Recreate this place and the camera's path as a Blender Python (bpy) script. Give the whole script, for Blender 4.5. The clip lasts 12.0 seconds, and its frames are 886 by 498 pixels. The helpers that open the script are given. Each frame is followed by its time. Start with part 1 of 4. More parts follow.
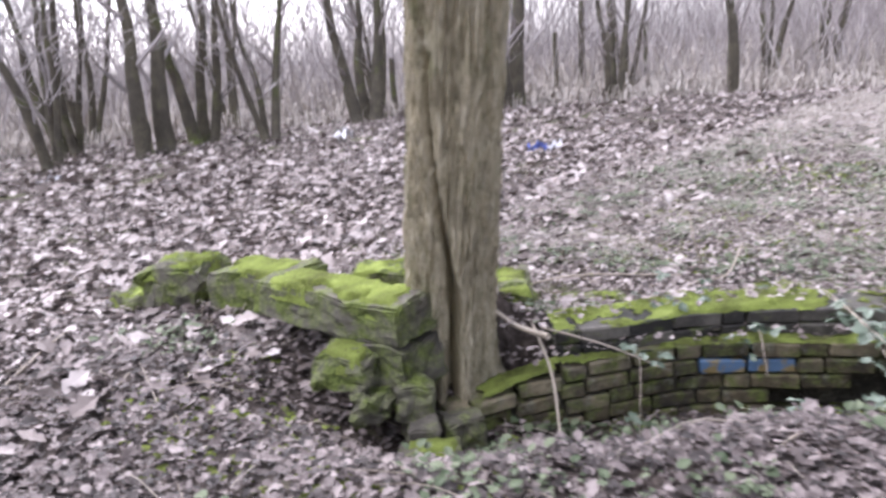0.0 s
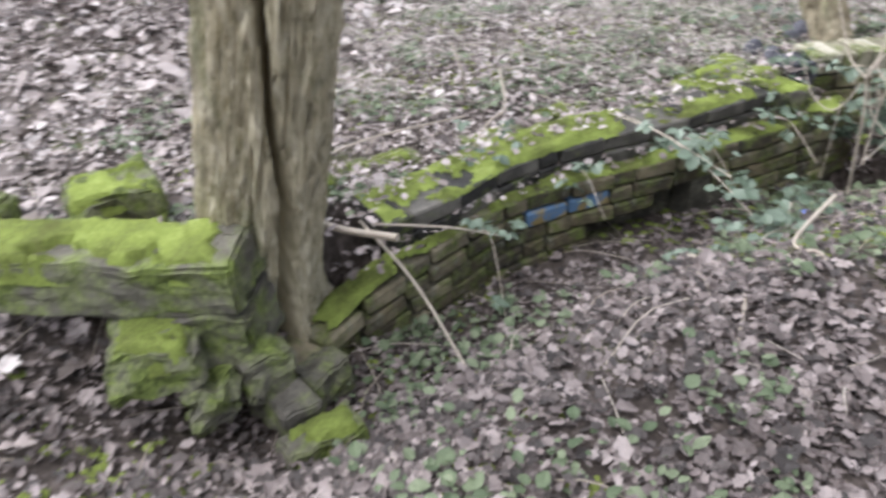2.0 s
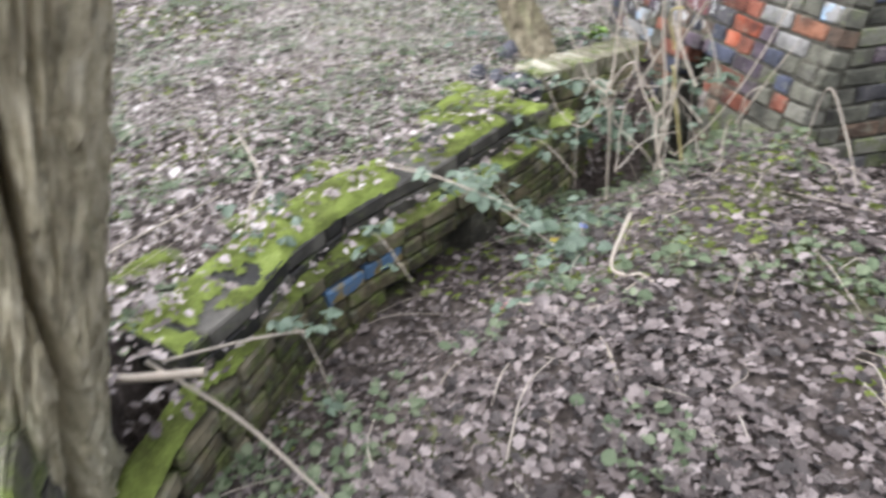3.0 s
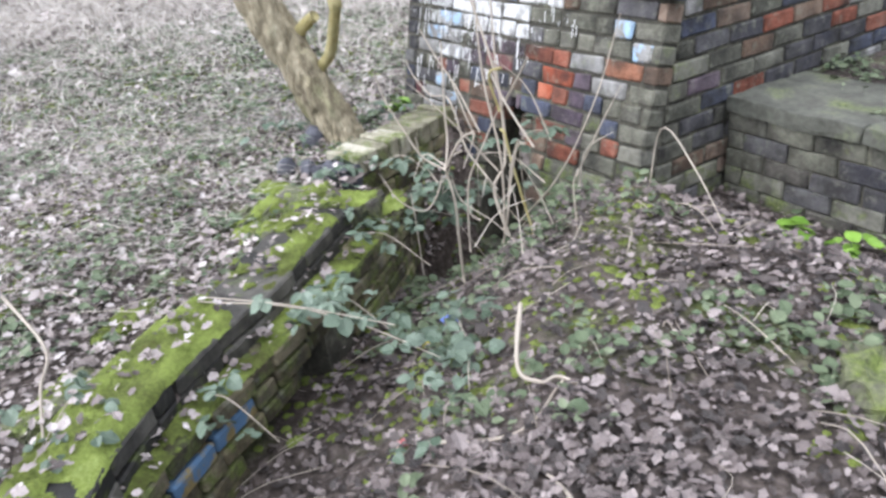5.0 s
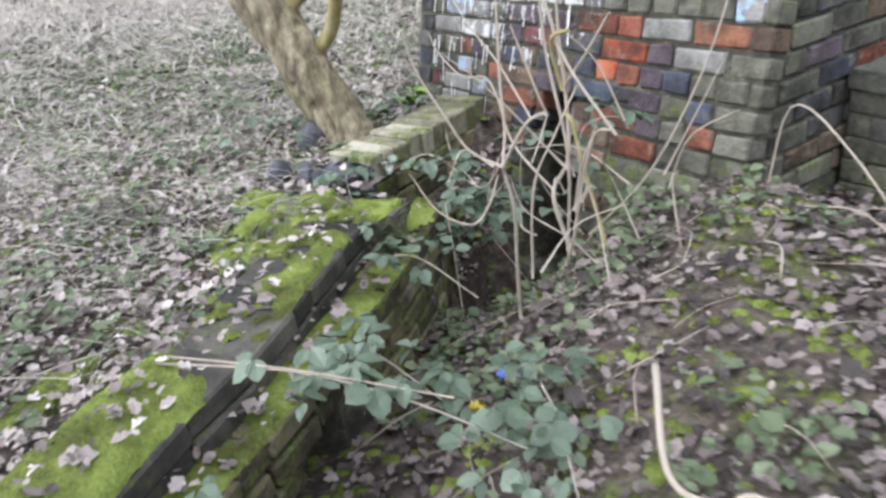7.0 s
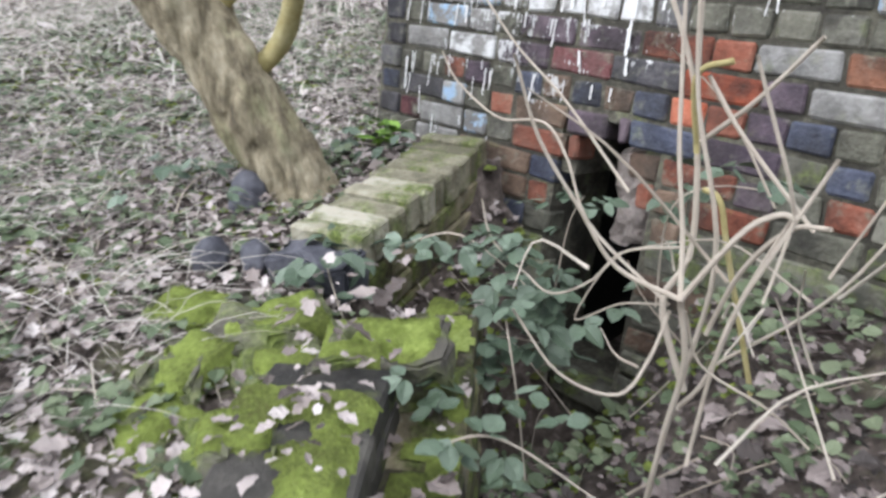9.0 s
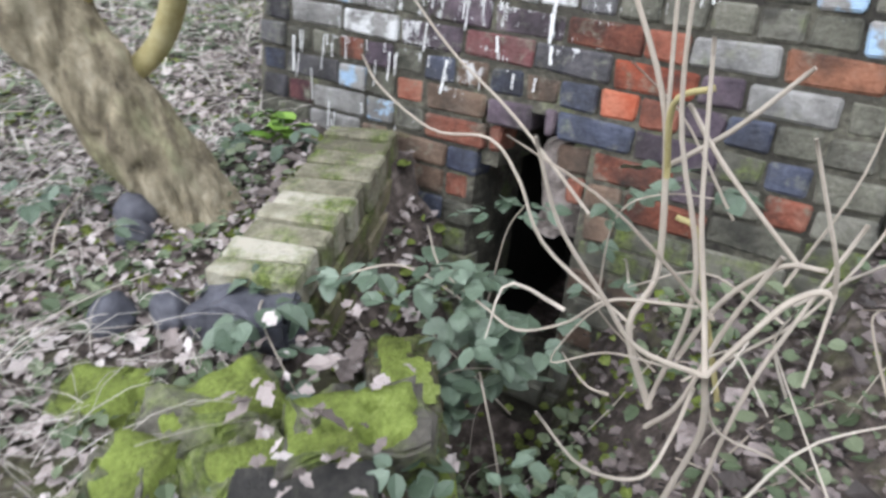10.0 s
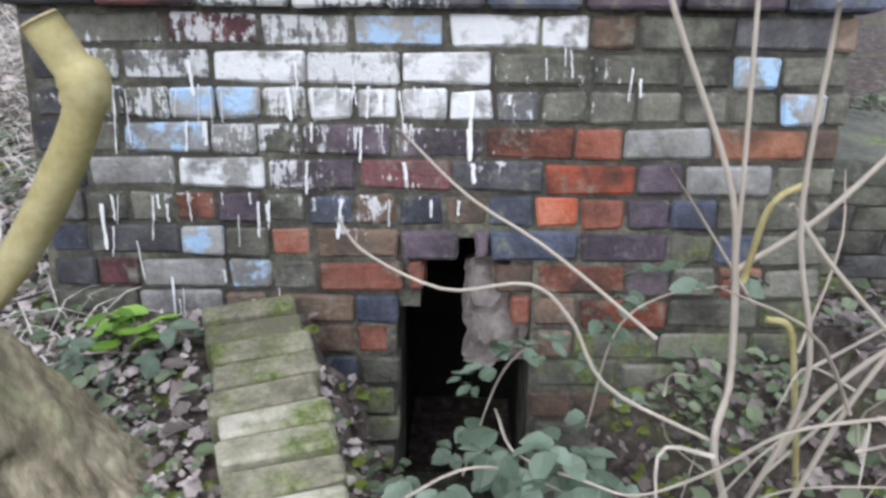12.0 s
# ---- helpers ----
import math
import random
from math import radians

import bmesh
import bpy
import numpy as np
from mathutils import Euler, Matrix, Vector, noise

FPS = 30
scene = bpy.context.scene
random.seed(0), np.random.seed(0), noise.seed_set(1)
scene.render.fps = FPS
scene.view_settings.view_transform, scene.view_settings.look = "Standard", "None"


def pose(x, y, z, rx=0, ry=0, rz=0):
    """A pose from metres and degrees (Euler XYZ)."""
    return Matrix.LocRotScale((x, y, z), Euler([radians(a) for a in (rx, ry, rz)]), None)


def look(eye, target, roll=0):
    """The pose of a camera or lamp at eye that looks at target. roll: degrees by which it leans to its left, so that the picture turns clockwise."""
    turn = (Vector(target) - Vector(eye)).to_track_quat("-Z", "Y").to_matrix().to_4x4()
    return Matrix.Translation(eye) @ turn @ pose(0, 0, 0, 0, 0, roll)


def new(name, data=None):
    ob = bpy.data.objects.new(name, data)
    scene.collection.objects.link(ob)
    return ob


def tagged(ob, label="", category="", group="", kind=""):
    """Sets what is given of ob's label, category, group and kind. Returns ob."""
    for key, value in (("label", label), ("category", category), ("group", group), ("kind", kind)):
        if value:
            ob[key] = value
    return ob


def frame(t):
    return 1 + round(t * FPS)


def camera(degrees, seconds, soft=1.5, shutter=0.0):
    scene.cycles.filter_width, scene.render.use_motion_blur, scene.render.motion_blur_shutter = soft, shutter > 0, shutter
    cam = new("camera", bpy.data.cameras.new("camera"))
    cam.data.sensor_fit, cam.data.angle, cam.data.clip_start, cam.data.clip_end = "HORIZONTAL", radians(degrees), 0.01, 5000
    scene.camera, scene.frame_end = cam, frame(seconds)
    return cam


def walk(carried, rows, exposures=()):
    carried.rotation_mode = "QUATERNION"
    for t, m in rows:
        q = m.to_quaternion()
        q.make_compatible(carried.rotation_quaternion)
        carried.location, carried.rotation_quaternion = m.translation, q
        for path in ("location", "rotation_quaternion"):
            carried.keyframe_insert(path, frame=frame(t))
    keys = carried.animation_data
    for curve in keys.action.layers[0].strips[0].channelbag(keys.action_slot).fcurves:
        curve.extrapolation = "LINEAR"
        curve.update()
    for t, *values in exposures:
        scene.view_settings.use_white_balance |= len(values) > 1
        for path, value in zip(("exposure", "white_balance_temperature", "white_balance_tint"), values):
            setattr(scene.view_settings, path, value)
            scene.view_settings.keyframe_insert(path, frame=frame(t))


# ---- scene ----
cam = camera(62.0, 12.0, soft=2.9, shutter=0.5)
PATH = [
    (0.0, (-0.032, -0.648, 1.344), (-1.423, -1.991, 0.833), -4.4),
    (0.5, (-0.116, -1.002, 1.454), (-1.459, -2.32, 0.778), -3.3),
    (1.0, (-0.174, -1.29, 1.441), (-1.636, -2.335, 0.562), -4.2),
    (1.5, (-0.208, -1.519, 1.459), (-1.788, -2.195, 0.437), -4.6),
    (2.0, (-0.348, -1.688, 1.448), (-1.995, -2.066, 0.378), -3.9),
    (2.5, (-0.524, -1.808, 1.494), (-2.194, -1.801, 0.393), -2.6),
    (3.0, (-0.704, -1.994, 1.473), (-2.36, -1.612, 0.418), -3.4),
    (5.0, (-1.191, -1.995, 1.416), (-2.708, -1.093, 0.475), -6.8),
    (5.5, (-1.291, -2.021, 1.396), (-2.76, -1.108, 0.391), -7.1),
    (6.0, (-1.451, -1.949, 1.309), (-2.96, -1.04, 0.362), -7.5),
    (6.5, (-1.64, -1.851, 1.248), (-3.152, -0.981, 0.269), -3.5),
    (7.0, (-1.886, -1.791, 1.112), (-3.397, -0.85, 0.201), -7.4),
    (7.5, (-2.158, -1.748, 1.026), (-3.64, -0.76, 0.116), -6.0),
    (9.5, (-3.086, -1.531, 0.98), (-4.223, -0.195, 0.019), -1.2),
    (10.0, (-3.236, -1.504, 1.117), (-4.153, -0.109, 0.015), -0.6),
    (10.5, (-3.418, -1.454, 1.134), (-4.174, 0.029, 0.025), -0.1),
    (11.0, (-3.576, -1.395, 1.217), (-4.243, 0.185, 0.189), 0.4),
    (11.5, (-3.855, -1.404, 1.12), (-4.113, 0.337, 0.169), -1.3),
    (12.0, (-4.061, -1.4, 1.101), (-4.113, 0.383, 0.196), 0.3),
]
import itertools
# (seconds, stops, kelvin, tint)
walk(cam, [(t, look(eye, target, roll)) for t, eye, target, roll in PATH], [(0, 1.3, 5900, 22), (1.2, 1.1, 5950, 16), (2.5, 1.25, 6000, 13), (5.5, 1.17, 5750, 12), (8, 0.95, 5900, 11), (11, 0.87, 5750, 11), (12, 0.75, 5700, 12)])

# ---- world and light: bright overcast winter day ----
world = bpy.data.worlds.new("overcast_sky")
scene.world = world
world.use_nodes = True
wn, wl = world.node_tree.nodes, world.node_tree.links
sky = wn.new("ShaderNodeTexSky")
sky.sky_type = "NISHITA"
sky.sun_disc = False
sky.sun_elevation, sky.sun_rotation = radians(40), radians(200)
sky.air_density, sky.dust_density, sky.ozone_density = 1.0, 4.0, 1.0
grey = wn.new("ShaderNodeHueSaturation")
grey.inputs["Saturation"].default_value = 0.25
wl.new(sky.outputs[0], grey.inputs["Color"])
wl.new(grey.outputs[0], wn["Background"].inputs[0])
wn["Background"].inputs[1].default_value = 0.15
sun = new("sun", bpy.data.lights.new("sun", "SUN"))
sun.data.energy, sun.data.angle, sun.data.color = 1.3, radians(40), (1.0, 0.97, 0.93)
sun.matrix_world = look((0, 0, 30), (-15, 1, 0))


# ---- materials ----
def mat(name, stops, scale=8.0, rough=0.85, bump=0.3, fine=60.0, island=0.0, vary=0.0, moss=0.0, moss_scale=7.0,
        grime=0.0, splash=0.0, paint=None, paint_at=0.5, stretch=(1, 1, 1), bump_scale=None, metal=0.0, spec=0.3):
    """Noise-driven colour at two scales with relief; optional moss and paint patches."""
    m = bpy.data.materials.new(name)
    m.use_nodes = True
    n, k = m.node_tree.nodes, m.node_tree.links
    bsdf = n["Principled BSDF"]
    bsdf.inputs["Roughness"].default_value = rough
    bsdf.inputs["Metallic"].default_value = metal
    bsdf.inputs["Specular IOR Level"].default_value = spec
    tc = n.new("ShaderNodeTexCoord")
    geo, info = n.new("ShaderNodeNewGeometry"), n.new("ShaderNodeObjectInfo")
    mp = n.new("ShaderNodeMapping")
    mp.inputs["Scale"].default_value = stretch
    shift = n.new("ShaderNodeVectorMath")
    shift.operation = "MULTIPLY_ADD"
    k.new(tc.outputs["Object"], shift.inputs[0])
    shift.inputs[1].default_value = (1, 1, 1)
    off = n.new("ShaderNodeMath")
    off.operation = "MULTIPLY"
    off.inputs[1].default_value = 37.0
    k.new(info.outputs["Random"], off.inputs[0])
    k.new(off.outputs[0], shift.inputs[2])
    k.new(shift.outputs[0], mp.inputs["Vector"])

    def tex(s, detail=5.0):
        t = n.new("ShaderNodeTexNoise")
        t.inputs["Scale"].default_value, t.inputs["Detail"].default_value = s, detail
        t.inputs["Roughness"].default_value = 0.62
        k.new(mp.outputs[0], t.inputs["Vector"])
        return t

    def calc(op, a, b):
        c = n.new("ShaderNodeMath")
        c.operation = op
        for i, v in enumerate((a, b)):
            if isinstance(v, (int, float)):
                c.inputs[i].default_value = v
            else:
                k.new(v, c.inputs[i])
        return c.outputs[0]

    big, small = tex(scale), tex(fine, 3.0)
    f = calc("ADD", calc("MULTIPLY", big.outputs["Fac"], 0.7), calc("MULTIPLY", small.outputs["Fac"], 0.3))
    if island:
        f = calc("ADD", calc("MULTIPLY", f, 1 - island), calc("MULTIPLY", geo.outputs["Random Per Island"], island))
    if vary:
        f = calc("ADD", f, calc("MULTIPLY", calc("SUBTRACT", info.outputs["Random"], 0.5), vary))
    ramp = n.new("ShaderNodeValToRGB")
    els = ramp.color_ramp.elements
    while len(els) < len(stops):
        els.new(0.5)
    lo, hi = (0.03, 0.97) if island > 0.5 else (0.28, 0.72)
    for i, c in enumerate(stops):
        els[i].position = lo + (hi - lo) * i / max(1, len(stops) - 1)
        els[i].color = (*c, 1)
    k.new(f, ramp.inputs[0])
    col = ramp.outputs[0]

    def over(col, colour2, fac):
        mix = n.new("ShaderNodeMix")
        mix.data_type = "RGBA"
        k.new(fac, mix.inputs[0])
        k.new(col, mix.inputs[6])
        if isinstance(colour2, tuple):
            mix.inputs[7].default_value = (*colour2, 1)
        else:
            k.new(colour2, mix.inputs[7])
        return mix.outputs[2]

    def mask(s, at, width=0.06):
        t = tex(s, 6.0)
        r = n.new("ShaderNodeMapRange")
        r.inputs["From Min"].default_value, r.inputs["From Max"].default_value = at - width, at + width
        k.new(t.outputs["Fac"], r.inputs["Value"])
        return r.outputs[0]

    if grime:
        col = over(col, (0.035, 0.033, 0.03), mask(6.0, 1 - grime, 0.16))
        col = over(col, (0.22, 0.22, 0.17), mask(19.0, 0.66, 0.10))
    if paint:
        col = over(col, paint, mask(15.0, paint_at, 0.05))
    if splash:
        # whitewash thrown at the wall: one pattern running on from brick to brick
        xyz = n.new("ShaderNodeSeparateXYZ")
        k.new(geo.outputs["Position"], xyz.inputs[0])

        def world_noise(scale, detail):
            t = n.new("ShaderNodeTexNoise")
            mp2 = n.new("ShaderNodeMapping")
            mp2.inputs["Scale"].default_value = scale
            t.inputs["Scale"].default_value, t.inputs["Detail"].default_value, t.inputs["Roughness"].default_value = 1.0, detail, 0.7
            k.new(geo.outputs["Position"], mp2.inputs["Vector"])
            k.new(mp2.outputs[0], t.inputs["Vector"])
            return t.outputs["Fac"]

        blob = calc("ADD", calc("MULTIPLY", world_noise((5, 5, 9), 8.0), 0.6), calc("MULTIPLY", world_noise((70, 70, 7), 3.0), 0.4))
        off_x = calc("MULTIPLY", calc("ABSOLUTE", calc("ADD", xyz.outputs[0], 4.42), 0), 0.22)
        off_z = calc("MULTIPLY", calc("ABSOLUTE", calc("ADD", xyz.outputs[2], -0.70), 0), 0.42)
        level = calc("SUBTRACT", blob, calc("ADD", off_x, off_z))
        r = n.new("ShaderNodeMapRange")
        r.inputs["From Min"].default_value, r.inputs["From Max"].default_value = 0.53 - splash, 0.56 - splash
        r.inputs["To Max"].default_value = 0.85
        k.new(level, r.inputs["Value"])
        col = over(col, (0.62, 0.62, 0.61), r.outputs[0])
    if moss:
        g = n.new("ShaderNodeValToRGB")
        g.color_ramp.elements[0].color, g.color_ramp.elements[1].color = (0.05, 0.065, 0.018, 1), (0.19, 0.235, 0.06, 1)
        g.color_ramp.elements[0].position, g.color_ramp.elements[1].position = 0.3, 0.7
        k.new(small.outputs["Fac"], g.inputs[0])
        col = over(col, g.outputs[0], mask(moss_scale, 1 - moss, 0.1))
    k.new(col, bsdf.inputs["Base Color"])
    b = n.new("ShaderNodeBump")
    b.inputs["Strength"].default_value, b.inputs["Distance"].default_value = bump, 0.012
    hgt = tex(bump_scale or fine * 0.7, 6.0)
    k.new(hgt.outputs["Fac"], b.inputs["Height"])
    k.new(b.outputs[0], bsdf.inputs["Normal"])
    return m


BRICK = {
    "d": ((0.045, 0.045, 0.055), (0.10, 0.095, 0.10), (0.17, 0.165, 0.16)),
    "u": ((0.045, 0.05, 0.075), (0.10, 0.11, 0.15), (0.18, 0.19, 0.24)),
    "v": ((0.07, 0.055, 0.07), (0.13, 0.10, 0.12), (0.20, 0.16, 0.17)),
    "p": ((0.09, 0.04, 0.045), (0.19, 0.08, 0.08), (0.27, 0.15, 0.14)),
    "r": ((0.12, 0.045, 0.03), (0.27, 0.10, 0.065), (0.34, 0.17, 0.12)),
    "o": ((0.20, 0.055, 0.03), (0.40, 0.105, 0.055), (0.48, 0.18, 0.11)),
    "t": ((0.16, 0.07, 0.04), (0.30, 0.14, 0.085), (0.36, 0.21, 0.15)),
    "n": ((0.11, 0.075, 0.055), (0.20, 0.14, 0.10), (0.29, 0.22, 0.17)),
    "g": ((0.08, 0.08, 0.062), (0.165, 0.16, 0.125), (0.27, 0.26, 0.215)),
    "a": ((0.20, 0.19, 0.18), (0.34, 0.33, 0.31), (0.46, 0.45, 0.43)),
    "y": ((0.10, 0.08, 0.035), (0.22, 0.17, 0.07), (0.32, 0.26, 0.13)),
    "k": ((0.025, 0.024, 0.022), (0.065, 0.06, 0.052), (0.14, 0.13, 0.11)),
}
WHITE, SKYBLUE, BLUE = (0.66, 0.66, 0.65), (0.36, 0.50, 0.66), (0.09, 0.16, 0.26)
M_BRICK = {c: mat("brick_" + c, s, 14, 0.88, 0.9, 85, vary=0.3, moss=0.27, grime=0.44, splash=0.13, spec=0.15) for c, s in BRICK.items()}
M_BRICK["w"] = mat("brick_whitewashed", BRICK["a"], 12, 0.8, 0.8, 80, vary=0.2, grime=0.34, paint=WHITE, paint_at=0.47)
M_BRICK["l"] = mat("brick_blue_painted", BRICK["a"], 12, 0.8, 0.8, 80, vary=0.2, grime=0.34, paint=SKYBLUE, paint_at=0.52)
M_BRICK["m"] = mat("brick_mossy", BRICK["g"], 9, 0.95, 0.6, 70, vary=0.3, moss=0.42, moss_scale=10, grime=0.42)
M_BRICK["b"] = mat("brick_dark_blue_paint", BRICK["y"], 9, 0.7, 0.4, 70, paint=BLUE, paint_at=0.47)
M_MOSSY_BRICK = mat("brick_wet_mossy", ((0.06, 0.05, 0.03), (0.16, 0.135, 0.08), (0.30, 0.26, 0.17)), 14, 0.9, 1.0, 80, vary=0.5, moss=0.44, moss_scale=13, grime=0.44)
M_DARK_BRICK = mat("brick_wet_dark", BRICK["k"], 8, 0.7, 0.6, 60, vary=0.5, moss=0.33, moss_scale=12)
M_MORTAR = mat("lime_mortar", ((0.02, 0.018, 0.016), (0.075, 0.07, 0.055), (0.24, 0.23, 0.17)), 7, 0.95, 1.0, 60, moss=0.30)
M_COPING = mat("coping_brick_lichen", ((0.13, 0.12, 0.08), (0.30, 0.28, 0.20), (0.48, 0.45, 0.36)), 12, 0.9, 1.0, 80, vary=0.5, moss=0.43, moss_scale=11)
M_STONE = mat("mossy_stone", ((0.05, 0.045, 0.035), (0.15, 0.14, 0.11), (0.34, 0.31, 0.25)), 9, 0.9, 1.0, 60, moss=0.50, moss_scale=9)
M_BARESTONE = mat("weathered_stone", ((0.05, 0.045, 0.038), (0.12, 0.11, 0.09), (0.24, 0.22, 0.18)), 9, 0.9, 1.0, 60, moss=0.46, moss_scale=9)
M_SLAB = mat("damp_slab_stone", ((0.05, 0.05, 0.04), (0.11, 0.11, 0.09), (0.20, 0.20, 0.16)), 8, 0.85, 0.8, 50, moss=0.34, moss_scale=4)
M_DARKSTONE = mat("dark_slate_stone", ((0.035, 0.036, 0.045), (0.08, 0.08, 0.095), (0.15, 0.15, 0.17)), 5, 0.6, 0.3, 40)
M_MOSS = mat("bright_moss", ((0.075, 0.06, 0.03), (0.12, 0.14, 0.04), (0.24, 0.30, 0.07), (0.42, 0.48, 0.17)), 5, 1.0, 1.0, 90, island=0.12, bump_scale=110, spec=0.1)
M_SOIL = mat("leaf_mould_soil", ((0.02, 0.016, 0.013), (0.075, 0.06, 0.051), (0.22, 0.18, 0.16)), 26, 0.95, 1.0, 38, moss=0.34, moss_scale=1.6, bump_scale=30)
# leaf colours for the hollow, darker than those of the litter elsewhere
M_DARKLEAF = mat("dark_dead_leaf", ((0.018, 0.014, 0.012), (0.05, 0.040, 0.035), (0.10, 0.080, 0.072), (0.17, 0.137, 0.126), (0.27, 0.225, 0.21), (0.38, 0.325, 0.305)), 30, 0.5, 0.5, 160, island=0.80, spec=0.5)
M_LEAF = mat("dead_leaf", ((0.05, 0.037, 0.033), (0.13, 0.105, 0.092), (0.24, 0.198, 0.18), (0.34, 0.29, 0.268), (0.45, 0.39, 0.365), (0.60, 0.55, 0.52)), 30, 0.6, 0.3, 160, island=0.88, spec=0.5)
M_GREEN = mat("ground_leaf_green", ((0.05, 0.075, 0.035), (0.11, 0.14, 0.075), (0.20, 0.23, 0.14)), 20, 0.6, 0.3, 120, island=0.7, spec=0.4)
M_FRESH = mat("fresh_green_leaf", ((0.10, 0.19, 0.02), (0.20, 0.34, 0.05), (0.30, 0.46, 0.10)), 18, 0.5, 0.3, 90, island=0.5)
M_BRAMBLE = mat("bramble_leaf", ((0.055, 0.085, 0.05), (0.105, 0.145, 0.095), (0.19, 0.24, 0.18)), 24, 0.42, 0.35, 130, island=0.6, spec=0.55)
M_BARK = mat("furrowed_bark", ((0.20, 0.17, 0.10), (0.54, 0.48, 0.33), (0.76, 0.71, 0.56)), 30, 0.95, 1.0, 110, moss=0.35, moss_scale=5, stretch=(1, 1, 0.30), bump_scale=70)
M_BARK2 = mat("flaking_bark", ((0.05, 0.04, 0.03), (0.28, 0.24, 0.16), (0.54, 0.48, 0.36)), 20, 0.95, 1.0, 90, moss=0.33, moss_scale=5, stretch=(1, 1, 0.4), bump_scale=55)
M_LIMB = mat("smooth_greenish_bark", ((0.20, 0.17, 0.06), (0.36, 0.31, 0.14), (0.48, 0.43, 0.24)), 8, 0.85, 0.3, 60)
M_TWIG = mat("pale_dry_twig", ((0.20, 0.165, 0.125), (0.40, 0.345, 0.28), (0.60, 0.55, 0.47)), 14, 0.75, 0.3, 90, island=0.55)
M_FARBARK = mat("hedge_bark", ((0.04, 0.035, 0.028), (0.10, 0.09, 0.07), (0.20, 0.18, 0.12)), 4, 0.95, 0.6, 30, moss=0.34, moss_scale=1.5, island=0.3)
# twig colours lightened so that distant mist is part of the colour
M_FARTWIG = mat("hazed_bare_twigs", ((0.20, 0.18, 0.17), (0.40, 0.365, 0.355), (0.62, 0.58, 0.56)), 1.0, 0.95, 0.2, 20, island=0.7)
M_DRYGRASS = mat("dead_grass", ((0.30, 0.27, 0.23), (0.48, 0.44, 0.39), (0.66, 0.62, 0.56)), 6, 0.9, 0.2, 60, island=0.7)
M_CUT = mat("cut_wood", ((0.42, 0.34, 0.18), (0.56, 0.48, 0.28)), 20, 0.8, 0.2, 90)
M_PAINT = mat("white_paint_run", ((0.66, 0.65, 0.63), (0.80, 0.80, 0.79)), 20, 0.6, 0.2, 90)
M_PAPER = mat("white_litter", ((0.70, 0.70, 0.72), (0.82, 0.82, 0.84)), 20, 0.5, 0.3, 90)
M_BLUEWRAP = mat("blue_wrapper_plastic", ((0.10, 0.16, 0.55), (0.25, 0.32, 0.75)), 25, 0.35, 0.4, 60)
M_YELLOW = mat("yellow_wrapper_plastic", ((0.60, 0.48, 0.05), (0.75, 0.65, 0.15)), 25, 0.35, 0.4, 60)
M_REDWRAP = mat("red_white_wrapper", ((0.60, 0.06, 0.07), (0.75, 0.55, 0.55)), 30, 0.4, 0.4, 60)
# near black: the darkness inside the hole is painted into the brick colour
M_HOLE = mat("brick_core_shade", ((0.008, 0.007, 0.006), (0.02, 0.018, 0.016)), 9, 0.95, 0.6, 50)
M_RUBBLE = mat("rubble_core", ((0.10, 0.085, 0.075), (0.22, 0.19, 0.17), (0.38, 0.33, 0.31)), 18, 0.95, 1.0, 60)


# ---- building helpers ----
def link(name, verts, faces, material, parent=None, label="", smooth=False):
    me = bpy.data.meshes.new(name)
    me.from_pydata([tuple(v) for v in verts], [], [tuple(f) for f in faces])
    if smooth:
        me.polygons.foreach_set("use_smooth", [True] * len(me.polygons))
    me.materials.append(material)
    ob = new(name, me)
    if parent:
        ob.parent = parent
    return tagged(ob, label)


def part(name, bm, material, parent, label="", smooth=False):
    me = bpy.data.meshes.new(name)
    bm.to_mesh(me)
    bm.free()
    if smooth:
        me.polygons.foreach_set("use_smooth", [True] * len(me.polygons))
    me.materials.append(material)
    ob = new(name, me)
    if parent:
        ob.parent = parent
    return tagged(ob, label)


def thing(name, label, category, at=(0, 0, 0), group="", turn=0.0):
    ob = new(name)
    ob.matrix_world = pose(*at, 0, 0, turn)
    return tagged(ob, label, category, group)


def nz(x, y, z=0.0, s=1.0):
    return noise.noise(Vector((x * s, y * s, z * s)))


def bent(points, n):
    """n + 1 points evenly along a smooth curve through the given ones."""
    p = [Vector(q) for q in points]
    p = [2 * p[0] - p[1]] + p + [2 * p[-1] - p[-2]]
    out = []
    for i in range(n + 1):
        s = min(i / n * (len(p) - 3), len(p) - 3 - 1e-6)
        j = int(s)
        t = s - j
        a, b, c, d = p[j:j + 4]
        out.append(0.5 * (2 * b + (c - a) * t + (2 * a - 5 * b + 4 * c - d) * t * t + (3 * b - a - 3 * c + d) * t ** 3))
    return out


